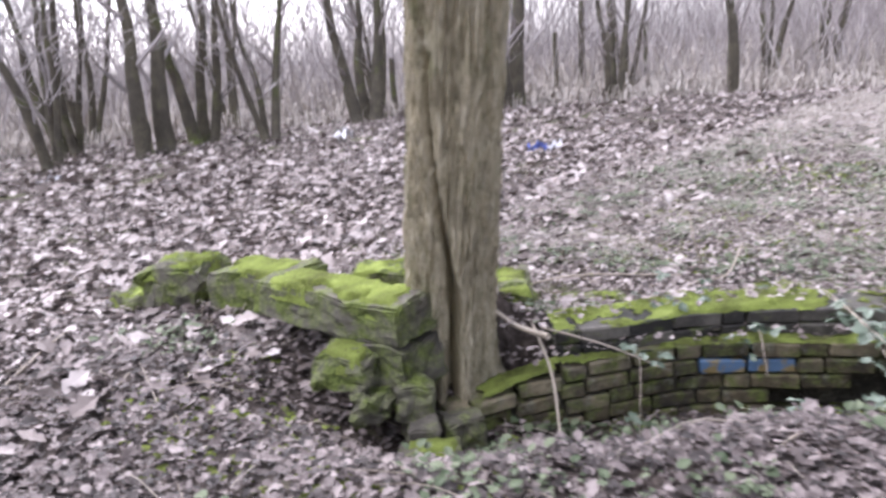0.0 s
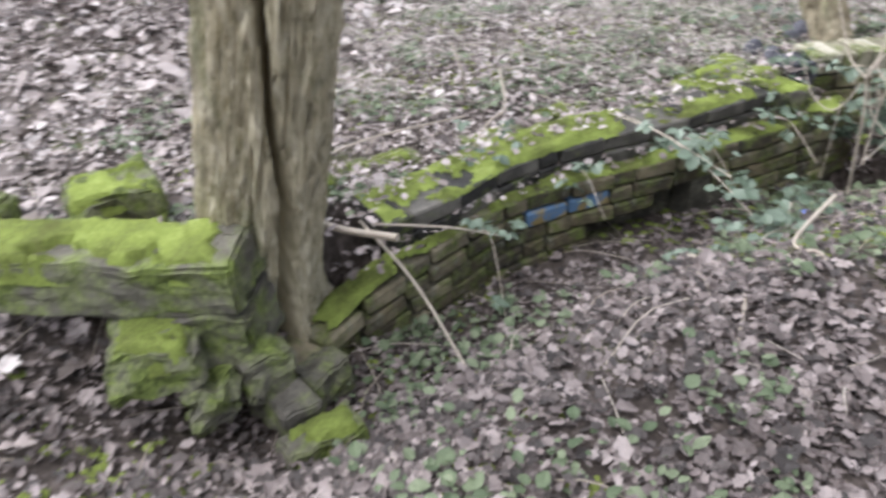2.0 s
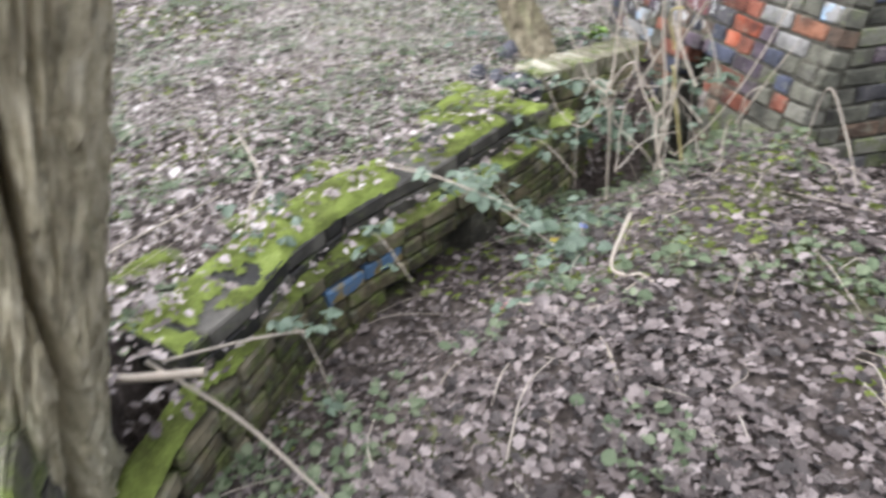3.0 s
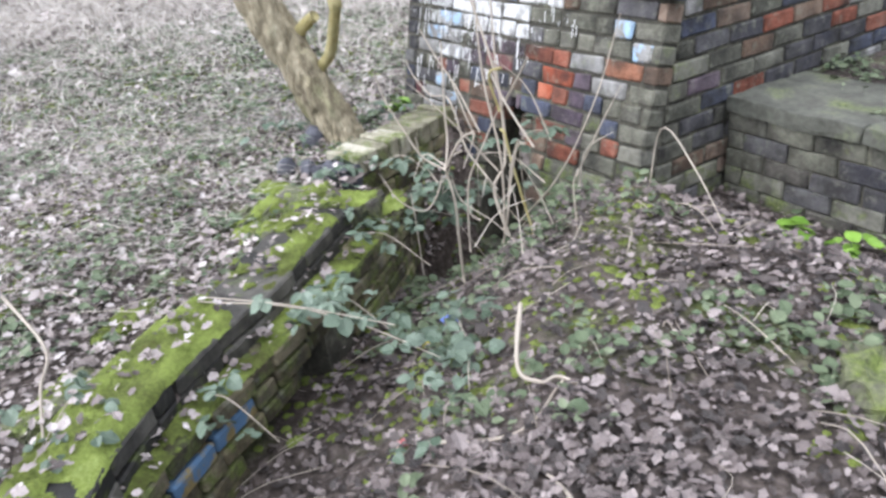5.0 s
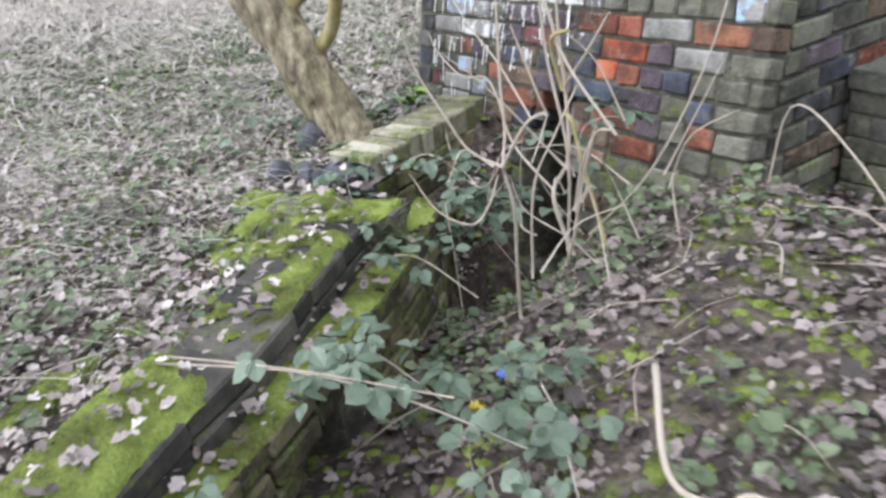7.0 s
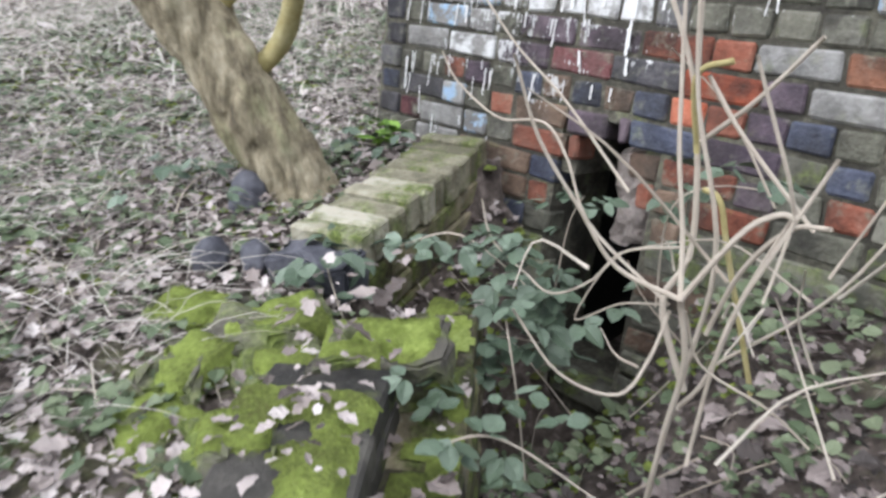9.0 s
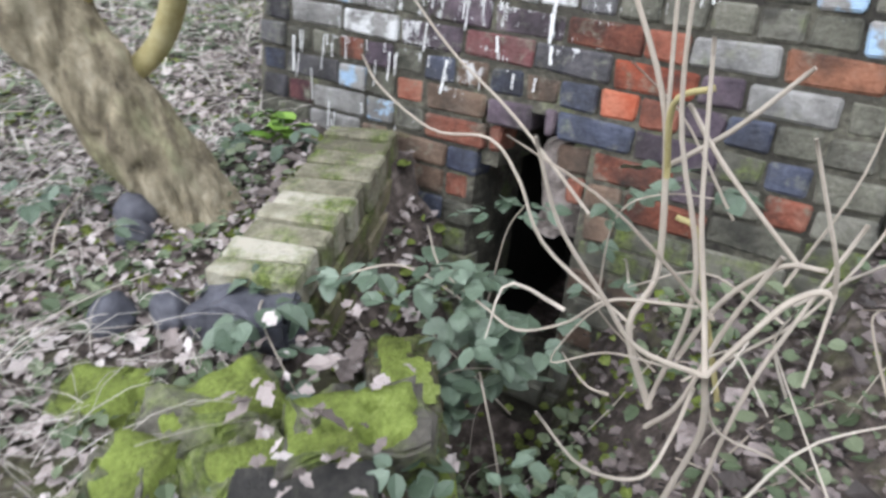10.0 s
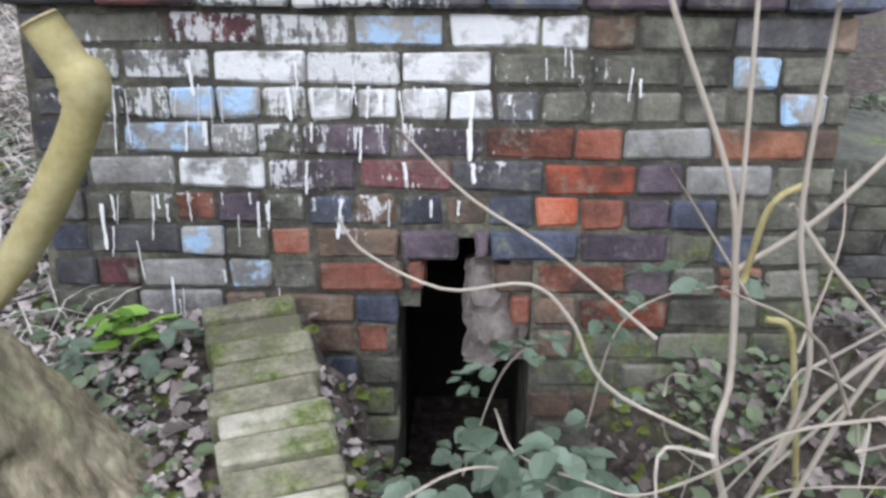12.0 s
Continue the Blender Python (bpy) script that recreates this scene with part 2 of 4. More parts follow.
def tube(line, radii, sides=6, close=True, wob=0.0):
    """Verts and faces of a tapered tube along a line."""
    verts, faces = [], []
    up = Vector((0.31, 0.17, 0.93))
    for i, p in enumerate(line):
        d = (line[min(i + 1, len(line) - 1)] - line[max(i - 1, 0)]).normalized()
        a = d.cross(up)
        a = a.normalized() if a.length > 1e-4 else Vector((1, 0, 0))
        b = d.cross(a)
        for j in range(sides):
            w = 2 * math.pi * j / sides
            r = radii[i] * (1 + wob * nz(p.x * 9 + j, p.y * 9, p.z * 9))
            verts.append(p + (a * math.cos(w) + b * math.sin(w)) * r)
    for i in range(len(line) - 1):
        for j in range(sides):
            q = (j + 1) % sides
            faces.append((i * sides + j, i * sides + q, (i + 1) * sides + q, (i + 1) * sides + j))
    if close:
        faces.append(tuple(range(sides)))
        faces.append(tuple((len(line) - 1) * sides + j for j in reversed(range(sides))))
    return verts, faces


def taper(n, a, b):
    return [a + (b - a) * i / n for i in range(n + 1)]


def join(pieces):
    verts, faces = [], []
    for v, f in pieces:
        o = len(verts)
        verts.extend(v)
        faces.extend(tuple(i + o for i in q) for q in f)
    return verts, faces


def rough_block(size, seed, amount=0.05, cuts=4, top_round=0.0):
    """A stone or brick-like lump with broken edges, base at z = 0."""
    bm = bmesh.new()
    bmesh.ops.create_cube(bm, size=1)
    bmesh.ops.scale(bm, vec=size, verts=bm.verts)
    m = min(size)
    bmesh.ops.bevel(bm, geom=bm.edges[:], offset=m * 0.07, segments=2, affect="EDGES")
    bmesh.ops.triangulate(bm, faces=bm.faces[:])
    for _ in range(cuts):
        long = [e for e in bm.edges if e.calc_length() > m * 0.28]
        if not long:
            break
        bmesh.ops.subdivide_edges(bm, edges=long, cuts=1)
        bmesh.ops.triangulate(bm, faces=bm.faces[:])
    for v in bm.verts:
        q = v.co * (5.0 / max(size) * 0.6) + Vector((seed * 7.3, seed * 3.1, seed))
        v.co += Vector((noise.noise(q), noise.noise(q + Vector((9, 0, 0))), noise.noise(q + Vector((0, 9, 0))))) * amount
        q = v.co * 28 + Vector((seed, 0, 0))
        v.co += Vector((noise.noise(q), noise.noise(q + Vector((5, 0, 0))), noise.noise(q + Vector((0, 5, 0))))) * amount * 0.42
        v.co.z += size[2] / 2
    bmesh.ops.recalc_face_normals(bm, faces=bm.faces[:])
    return bm


def brick_mesh(name, size, seed, material):
    """One worn brick, centred: a chamfered box of 44 triangles with uneven corners."""
    bm = bmesh.new()
    bmesh.ops.create_cube(bm, size=1)
    bmesh.ops.scale(bm, vec=size, verts=bm.verts)
    rnd = random.Random(seed)
    for v in bm.verts:
        v.co += Vector((rnd.uniform(-1, 1), rnd.uniform(-0.6, 0.6), rnd.uniform(-1, 1))) * 0.005
    bmesh.ops.bevel(bm, geom=bm.edges[:], offset=rnd.uniform(0.005, 0.011), segments=1, affect="EDGES")
    me = bpy.data.meshes.new(name)
    bm.to_mesh(me)
    bm.free()
    me.materials.append(material)
    return me


BRICK_CACHE = {}


def brick(size, code, parent, m, material=None, name="brick"):
    """Places one brick as a part; alike bricks share a mesh."""
    seed = random.randrange(4)
    key = (tuple(round(s, 2) for s in size), code, seed)
    if key not in BRICK_CACHE:
        BRICK_CACHE[key] = brick_mesh(name, key[0], seed, material or M_BRICK[code])
    ob = new(name, BRICK_CACHE[key])
    ob.parent = parent
    ob.matrix_basis = m
    return ob


def box(bm, lo, hi):
    r = bmesh.ops.create_cube(bm, size=1)
    for v in r["verts"]:
        v.co = Vector([lo[i] + (v.co[i] + 0.5) * (hi[i] - lo[i]) for i in range(3)])


# ---- the lie of the land ----
LOWER = bent([(-1.93, -2.53, 0), (-2.22, -2.41, 0), (-2.52, -2.20, 0), (-2.83, -1.98, 0), (-3.03, -1.74, 0), (-3.18, -1.50, 0),
              (-3.39, -1.19, 0), (-3.62, -0.86, 0), (-3.95, -0.46, 0)], 80)
UPPER = bent([(-2.45, -2.36, 0), (-2.66, -2.16, 0), (-2.93, -1.98, 0), (-3.16, -1.73, 0), (-3.36, -1.41, 0), (-3.60, -1.12, 0),
              (-3.71, -0.96, 0)], 60)
LINE = np.array([(p.x, p.y) for p in LOWER])


def smooth01(x):
    x = np.clip(x, 0, 1)
    return x * x * (3 - 2 * x)


def land(x, y):
    """Height of the ground."""
    x, y = np.asarray(x, float), np.asarray(y, float)
    shape = x.shape
    x, y = x.ravel(), y.ravel()
    h = np.full(len(x), 0.11)
    near = (np.abs(x + 3) < 4) & (np.abs(y + 1.5) < 4)
    xn, yn = x[near], y[near]
    d2 = (xn[:, None] - LINE[None, :, 0]) ** 2 + (yn[:, None] - LINE[None, :, 1]) ** 2
    j = d2.argmin(1)
    d = np.sqrt(d2[np.arange(len(j)), j])
    tx = LINE[np.minimum(j + 1, 80)] - LINE[np.maximum(j - 1, 0)]
    side = tx[:, 0] * (yn - LINE[j, 1]) - tx[:, 1] * (xn - LINE[j, 0])
    inner = side < 0
    s = np.where(inner, d, -d)
    g = np.full(len(xn), 0.11)
    # floor of the hollow, lowest against the wall
    rise = smooth01((s - 0.08) / 1.0)
    hollow = -0.26 + 0.46 * rise
    g = np.where(s > -0.02, hollow, g)
    under = (s <= -0.02) & (s > -0.30) & (j > 2) & (j < 80)
    g = np.where(under, -0.28, g)
    # the end by the tree fades into the wood floor
    g = np.where(j <= 2, -0.20 + 0.38 * smooth01((d - 0.05) / 0.85), g)
    g = np.where((j <= 2) | (s > 0), g - 0.07 * smooth01((d - 1.1) / 1.6), g)
    # pit in front of the hole
    pit = np.exp(-((xn + 3.98) / 0.28) ** 2 - ((yn + 0.10) / 0.45) ** 2)
    g = np.where((xn > -4.42), g - 0.55 * pit * (g > -0.4), g)
    g = np.where((xn > -4.42) & (yn > -0.55) & (xn < -3.2), np.minimum(g, 0.02 - 0.60 * pit), g)
    # bank behind the block
    dip = smooth01((yn + 0.05) / 0.6) * (xn > -3.3) * smooth01((-1.6 - xn) / 0.8)
    g = g * (1 - dip) + -0.10 * dip
    bank = smooth01((yn - 0.80) / 0.08) * (xn > -3.16)
    g = g * (1 - bank) + 0.31 * bank
    inside = (yn > 0.03) & (np.abs(xn + 4.06) < 0.24)
    g = np.where(inside, -0.75, g)
    # soil heaped round the foot of the split tree
    g = g + 0.28 * np.exp(-((xn + 2.26) ** 2 + (yn + 2.74) ** 2) / 0.09)
    h[near] = g
    far = np.hypot(x + 2.5, y + 1.5)
    h += 0.05 * np.sin(x * 0.9 + 1.3) * np.sin(y * 0.8) * smooth01((far - 2.0) / 3) + smooth01((far - 18) / 60) * 1.6
    return h.reshape(shape)


def bumps(x, y):
    return 0.012 * nz(x, y, 0.3, 6.0) + 0.02 * nz(x, y, 7.3, 2.1)


def at_land(x, y):
    return float(land(x, y)) + bumps(x, y)


def axis(lo, hi, step):
    inner = list(np.arange(lo, hi, step))
    out, g, a, b = [], step, lo, inner[-1]
    left, right = [], []
    while g < 400:
        g *= 1.16
        a -= g
        b += g
        left.append(a)
        right.append(b)
    return np.array(left[::-1] + inner + right)


def build_ground():
    xs, ys = axis(-5.6, 0.4, 0.035), axis(-4.2, 1.4, 0.035)
    gx, gy = np.meshgrid(xs, ys)
    gz = land(gx, gy)
    verts = [(x, y, z + bumps(x, y)) for x, y, z in zip(gx.ravel(), gy.ravel(), gz.ravel())]
    w = len(xs)
    faces = [(r * w + c, r * w + c + 1, (r + 1) * w + c + 1, (r + 1) * w + c) for r in range(len(ys) - 1) for c in range(w - 1)]
    ob = link("ground", verts, faces, M_SOIL, smooth=True)
    tagged(ob, "damp brown leaf mould woodland ground with moss patches", "ground", kind="structure")


build_ground()


# ---- the leaning brick wall with its broken hole ----
COURSE, HALF = 0.084, 0.110
FACE = pose(0, 0, -0.65, -12.41, 0, 0)
U0, U1 = -5.10, -3.18
TOPV = 1.512


def hole_span(v):
    """Left and right edge of the hole at a height up the face, or None."""
    if v < 0.14 or v > 0.985:
        return None
    if v > 0.925:
        w = (0.985 - v) / 0.06
        return (-4.055 - 0.07 * w, -4.055 + 0.05 * w)
    if v > 0.84:
        return (-4.155, -3.985)
    if v > 0.76:
        return (-4.20, -3.95)
    return (-4.225, -3.885)


COURSES = (
    # capitals are stretchers, small letters headers; the colour is the letter
    "dGPALWwnGDNDG", "dgAWAWGGglGgG", "dggllgwwwwdggggglgl", "dgLagVVRrATNu", "dAWVPDOvAGGn", "dggrvgununuorvuggg",
    "uDlgrNVUVmuGg", "dpAlgRRnRvgrGG", "GAnNuRrnRGMMM", "gGMNRnnnMMMmM", "gDGduGnnMMMMg", "mGMGMNnnMmMMM",
    "gMGMmnnnGMMMM", "mMGMGnnnMMMMg", "gGMMmGMGMMMMM", "MGMMGMMMMmMMM", "mMMMMMMMMMMMM")


def build_wall():
    bm = bmesh.new()
    depth = 0.34
    for lo, hi in (((U0, 0.014, -0.2), (-4.225, depth, 0.985)), ((-3.885, 0.014, -0.2), (U1 - 0.012, depth, 0.985)),
                   ((U0, 0.014, 0.985), (U1 - 0.012, depth, 2.1)), ((-4.225, 0.015, -0.2), (-3.885, depth, 0.14))):
        box(bm, lo, hi)
    # the core around the upper, narrower part of the hole
    box(bm, (-4.225, 0.03, 0.80), (-4.165, depth, 0.985))
    box(bm, (-3.94, 0.03, 0.80), (-3.885, depth, 0.985))
    bmesh.ops.recalc_face_normals(bm, faces=bm.faces[:])
    wall = part("wall_north", bm, M_MORTAR, None)
    wall.matrix_world = FACE
    tagged(wall, "leaning weathered brick wall with paint splashes and broken hole", "wall", kind="structure")
    for k, text in enumerate(COURSES):
        top = TOPV - k * COURSE
        vc = top - COURSE / 2
        u = U0 + 0.004 * ((k * 7) % 5)
        for c in text + "GgNMdGMnGgM":
            w = 2 * HALF if c.isupper() else HALF
            w *= random.uniform(0.97, 1.03)
            a, b = u, min(u + w, U1)
            u += w
            if a > U1 - 0.03:
                break
            span = hole_span(vc)
            pieces = [(a, b)]
            if span:
                l, r = span[0] + random.uniform(-0.015, 0.015), span[1] + random.uniform(-0.015, 0.015)
                pieces = [(a, min(b, l)), (max(a, r), b)]
            for a2, b2 in pieces:
                if b2 - a2 < 0.035:
                    continue
                size = (b2 - a2 - 0.010, 0.105, COURSE - random.uniform(0.009, 0.013))
                m = pose((a2 + b2) / 2, 0.0525 + random.uniform(-0.005, 0.007), vc + random.uniform(-0.003, 0.003),
                         0, random.uniform(-0.7, 0.7), random.uniform(-0.5, 0.5))
                brick(size, c.lower(), wall, m)
    # projecting dark string course and the courses above it
    for k in range(5):
        u = U0 - 0.02 + (k % 2) * HALF * 0.9
        while u < U1:
            w = 2 * HALF if k % 2 == 0 else HALF
            c = random.choice("ddudvdup" if k == 0 else "ddguvnpd")
            out = -0.035 if k == 0 else 0.004
            brick((w - 0.009, 0.105, COURSE - 0.010), c, wall,
                  pose(u + w / 2, 0.0525 + out, TOPV + (k + 0.5) * COURSE, 0, random.uniform(-0.5, 0.5), 0))
            u += w
    # lining of the cavity behind the hole, its shade put into the colour
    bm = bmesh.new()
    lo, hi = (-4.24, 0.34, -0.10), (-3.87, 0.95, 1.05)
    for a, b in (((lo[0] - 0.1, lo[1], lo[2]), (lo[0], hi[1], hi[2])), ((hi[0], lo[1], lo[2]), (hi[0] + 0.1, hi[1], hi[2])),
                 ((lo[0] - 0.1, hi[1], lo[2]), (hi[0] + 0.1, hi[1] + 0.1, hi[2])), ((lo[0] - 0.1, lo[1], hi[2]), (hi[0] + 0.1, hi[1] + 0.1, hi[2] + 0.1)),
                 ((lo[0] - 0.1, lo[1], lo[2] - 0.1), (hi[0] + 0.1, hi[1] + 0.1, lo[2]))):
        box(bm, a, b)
    part("cavity_lining", bm, M_HOLE, wall, "brick cavity with its shade coloured in near black")
    # broken core showing inside the hole
    bm = rough_block((0.15, 0.12, 0.28), 5, 0.04)
    core = part("rubble_core", bm, M_RUBBLE, wall, "crumbling pinkish grey rubble and mortar")
    core.matrix_basis = pose(-3.965, 0.13, 0.62, 0, 0, 8)
    # runs and splashes of white paint
    rnd = random.Random(4)
    geo = []
    for i in range(84):
        u = rnd.uniform(-4.98, -3.95) if i < 79 else rnd.uniform(-3.9, -3.6)
        v = rnd.choice((1.40, 1.33, 1.345, 1.34, 1.335, 1.25, 1.26, 1.17, 1.08)) if u < -3.95 else rnd.uniform(1.2, 1.45)
        if u < -4.5 and rnd.random() < 0.4:
            v = rnd.uniform(0.80, 1.1)
        n = 7
        length = rnd.choice((0.03, 0.04, 0.06, 0.08, 0.13)) * rnd.uniform(0.7, 1.3)
        w = rnd.choice((0.0014, 0.002, 0.003, 0.0048))
        lean = rnd.uniform(-0.12, 0.12)
        vs, fs = [], []
        for q in range(n + 1):
            f = q / n
            half = w * (1.1 - 0.5 * f) * (1 + 0.6 * nz(u * 50, q * 1.7)) + (w * 0.5 if q == n - 1 else 0)
            cu = u + lean * length * f + 0.003 * nz(u * 31, f * 5)
            vs += [(cu - half, -0.0045, v - length * f), (cu, -0.0075, v - length * f), (cu + half, -0.0045, v - length * f)]
        for q in range(n):
            fs += [(q * 3, q * 3 + 1, q * 3 + 4, q * 3 + 3), (q * 3 + 1, q * 3 + 2, q * 3 + 5, q * 3 + 4)]
        geo.append((vs, fs))
    tagged(link("paint_splash", *join(geo), M_PAINT, wall, "white paint runs and splashes", smooth=True), kind="stuff")
    return wall


def build_side_wall():
    """The return of the wall beyond the corner, running back."""
    bm = bmesh.new()
    for x, y, z in itertools.product((-0.30, -0.012), (0, 6.0), (-0.1, 1.95)):
        bm.verts.new((x, (0.22 * z + 0.06) if y == 0 else y, z))
    bmesh.ops.convex_hull(bm, input=bm.verts[:])
    bmesh.ops.recalc_face_normals(bm, faces=bm.faces[:])
    wall = part("wall_east", bm, M_MORTAR, None)
    wall.matrix_world = pose(-3.18, 0.02, -0.55)
    tagged(wall, "dark weathered return of the old brick wall", "wall", kind="structure")
    # the corner leans like the front face, so bricks step back with height
    for k in range(20):
        z = 0.24 + k * COURSE
        y = 0.22 * z + 0.11
        first = True
        while y < 2.8:
            w = (HALF if first and k % 2 else 2 * HALF)
            c = random.choice("dguvnrgdgma") if k > 5 else random.choice("mgmgnd")
            brick((0.105, w - 0.010, COURSE - 0.011), c, wall,
                  pose(-0.052 + random.uniform(-0.003, 0.003), y + w / 2, z, random.uniform(-0.6, 0.6), 0, 0))
            y += w
            first = False


def build_block():
    """Low brick block with a flat stone top beside the wall."""
    ob = thing("brick_plinth", "low mossy brick plinth with flat stone slab top", "plinth", (-3.17, 0.72, 0.0), turn=-2)
    bm = bmesh.new()
    box(bm, (0.0, 0.012, -0.4), (1.6, 0.5, 0.29))
    part("core", bm, M_MORTAR, ob)
    for k in range(7):
        u = -0.02 - (k % 2) * HALF
        while u < 1.6:
            w = 2 * HALF
            c = random.choice("mgmgddmgk")
            a = max(u, 0.0)
            if u + w - a > 0.04:
                brick((u + w - a - 0.011, 0.10, 0.078), c, ob, pose((a + u + w) / 2, 0.05 + random.uniform(-0.006, 0.006), 0.245 - k * COURSE,
                      0, random.uniform(-1, 1), 0))
            u += w
    x = 0.0
    for w in (0.62, 0.55, 0.45):
        slab = part("slab", rough_block((w - 0.008, 0.52, 0.07), 3 + w, 0.016), M_SLAB, ob, "flat grey-green stone slab")
        slab.matrix_basis = pose(x + w / 2, 0.24, 0.287)
        x += w


WALL = build_wall()
build_side_wall()
build_block()


# ---- curved low wall in two tiers ----
def frame_at(line, s):
    """Place and heading a way along a curve, by length."""
    run = 0.0
    for a, b in zip(line, line[1:]):
        l = (b - a).length
        if run + l >= s:
            return a + (b - a) * ((s - run) / l), math.degrees(math.atan2(b.y - a.y, b.x - a.x))
        run += l
    return line[-1], math.degrees(math.atan2(line[-1].y - line[-2].y, line[-1].x - line[-2].x))


def length_of(line):
    return sum((b - a).length for a, b in zip(line, line[1:]))


def shifted(line, d):
    """The curve moved outwards, away from the hollow."""
    out = []
    for i, p in enumerate(line):
        t = (line[min(i + 1, len(line) - 1)] - line[max(i - 1, 0)]).normalized()
        out.append(p + Vector((-t.y, t.x, 0)) * d)
    return out


def build_curved_wall():
    ob = thing("curved_wall", "curved low mossy brick wall in two stepped tiers", "garden wall")
    total = length_of(LOWER)
    for k in range(5):
        top = 0.055 - k * 0.072
        s = 0.02 + (k % 2) * 0.09 - 0.0
        i = 0
        while s < total - 0.05:
            w = 0.205 if (i + k) % 3 else 0.105
            p, head = frame_at(LOWER, s + w / 2)
            drop = 0.10 * smooth01(1 - s / 0.75)
            c = "y"
            if k == 1 and (p - Vector((-2.89, -1.85, 0))).length < 0.10:
                c = "b"
            if k == 1 and (p - Vector((-3.02, -1.69, 0))).length < 0.09:
                c = "b"
            gone = (k == 2 and 1.62 < s < 2.0) or (k > 2 and 1.40 < s < 2.12)
            if not gone:
                depth = 0.15
                m = pose(p.x, p.y, top - 0.036 - drop, random.uniform(-2, 2), random.uniform(-2, 2), head + random.uniform(-2.5, 2.5)) @ pose(0, depth / 2 + random.uniform(-0.010, 0.008), 0)
                if c == "b":
                    brick((w - 0.01, depth, 0.062), "b", ob, m)
                else:
                    brick((w - 0.01, depth, 0.062), "wet", ob, m, M_MOSSY_BRICK)
            s += w
            i += 1
    total = length_of(UPPER)
    s, i = 0.0, 0
    while s < total - 0.05:
        w = 0.215 if i % 4 else 0.11
        p, head = frame_at(UPPER, s + w / 2)
        for k in range(2):
            m = pose(p.x, p.y, 0.135 - k * 0.066, random.uniform(-2, 2), random.uniform(-2, 2), head + random.uniform(-2, 2)) @ pose(0, 0.12 + random.uniform(-0.008, 0.008), 0)
            brick((w - 0.009, 0.24, 0.06), "dark", ob, m, M_DARK_BRICK)
        s += w
        i += 1
    # rammed core under both tiers
    geo = []
    for line, z, a, b in ((LOWER, -0.02, 0.03, 0.16), (UPPER, 0.10, 0.03, 0.22)):
        vs, fs = [], []
        n = len(line)
        for i, (p, q) in enumerate(zip(shifted(line, a), shifted(line, b))):
            way = i / (n - 1) * length_of(line)
            if line is LOWER and 1.38 < way < 2.15:
                p = p.lerp(q, 0.75)
            low = 0.10 if line is LOWER and p.x > -2.4 else 0.0
            vs += [(p.x, p.y, -0.42), (p.x, p.y, z - low), (q.x, q.y, z - low), (q.x, q.y, -0.42)]
        for i in range(n - 1):
            fs += [(i * 4 + j, i * 4 + (j + 1) % 4, i * 4 + 4 + (j + 1) % 4, i * 4 + 4 + j) for j in range(4)]
        geo.append((vs, fs))
    link("core", *join(geo), M_MORTAR, ob)
    # moss cushions lying on the two tops
    moss_strip(ob, UPPER, 0.004, 0.27, 0.168, 0.030, 11, 0.27)
    moss_strip(ob, LOWER, 0.005, 0.125, 0.056, 0.022, 23, 0.52)
    return ob


def moss_strip(parent, line, a, b, z, thick, seed, gaps):
    """An uneven cushion of moss between two offsets of a curve, thinning out to ragged edges."""
    dense = bent([tuple(p) for p in line[::4]], int(length_of(line) / 0.012))
    m = max(6, int((b - a) / 0.012))
    vs, fs, keep = [], [], []
    rows = [shifted(dense, a + (b - a) * j / m) for j in range(m + 1)]
    n = len(dense)
    for j, row in enumerate(rows):
        for i, p in enumerate(row):
            e = min(j, m - j) / m * 2
            cover = 0.5 + 0.9 * nz(p.x, p.y, seed, 4.5) + 0.5 * nz(p.x, p.y, seed + 3, 16) - gaps
            edge = min(1.0, e * 3.2 + 0.12 * nz(p.x, p.y, seed, 30))
            h = thick * max(-0.3, min(1.0, cover + 0.35)) * max(0.0, edge) ** 0.5
            h += 0.006 * nz(p.x, p.y, seed, 45) + 0.004 * nz(p.x, p.y, seed, 110)
            low = 0.10 * float(smooth01(1 - i * 0.012 / 0.75)) if line is LOWER else 0.0
            over = 0.02 * nz(p.x, p.y, seed + 9, 12)
            vs.append((p.x + over * (j in (0, m)), p.y - over * (j in (0, m)), z + h - 0.006 - low))
            keep.append(cover > -0.12)
    for j in range(m):
        for i in range(n - 1):
            q = (j * n + i, j * n + i + 1, (j + 1) * n + i + 1, (j + 1) * n + i)
            if sum(keep[k] for k in q) >= 2:
                fs.append(q)
    tagged(link("moss", vs, fs, M_MOSS, parent, "bright yellow-green moss cushion", smooth=True), kind="stuff")


CURVED = build_curved_wall()


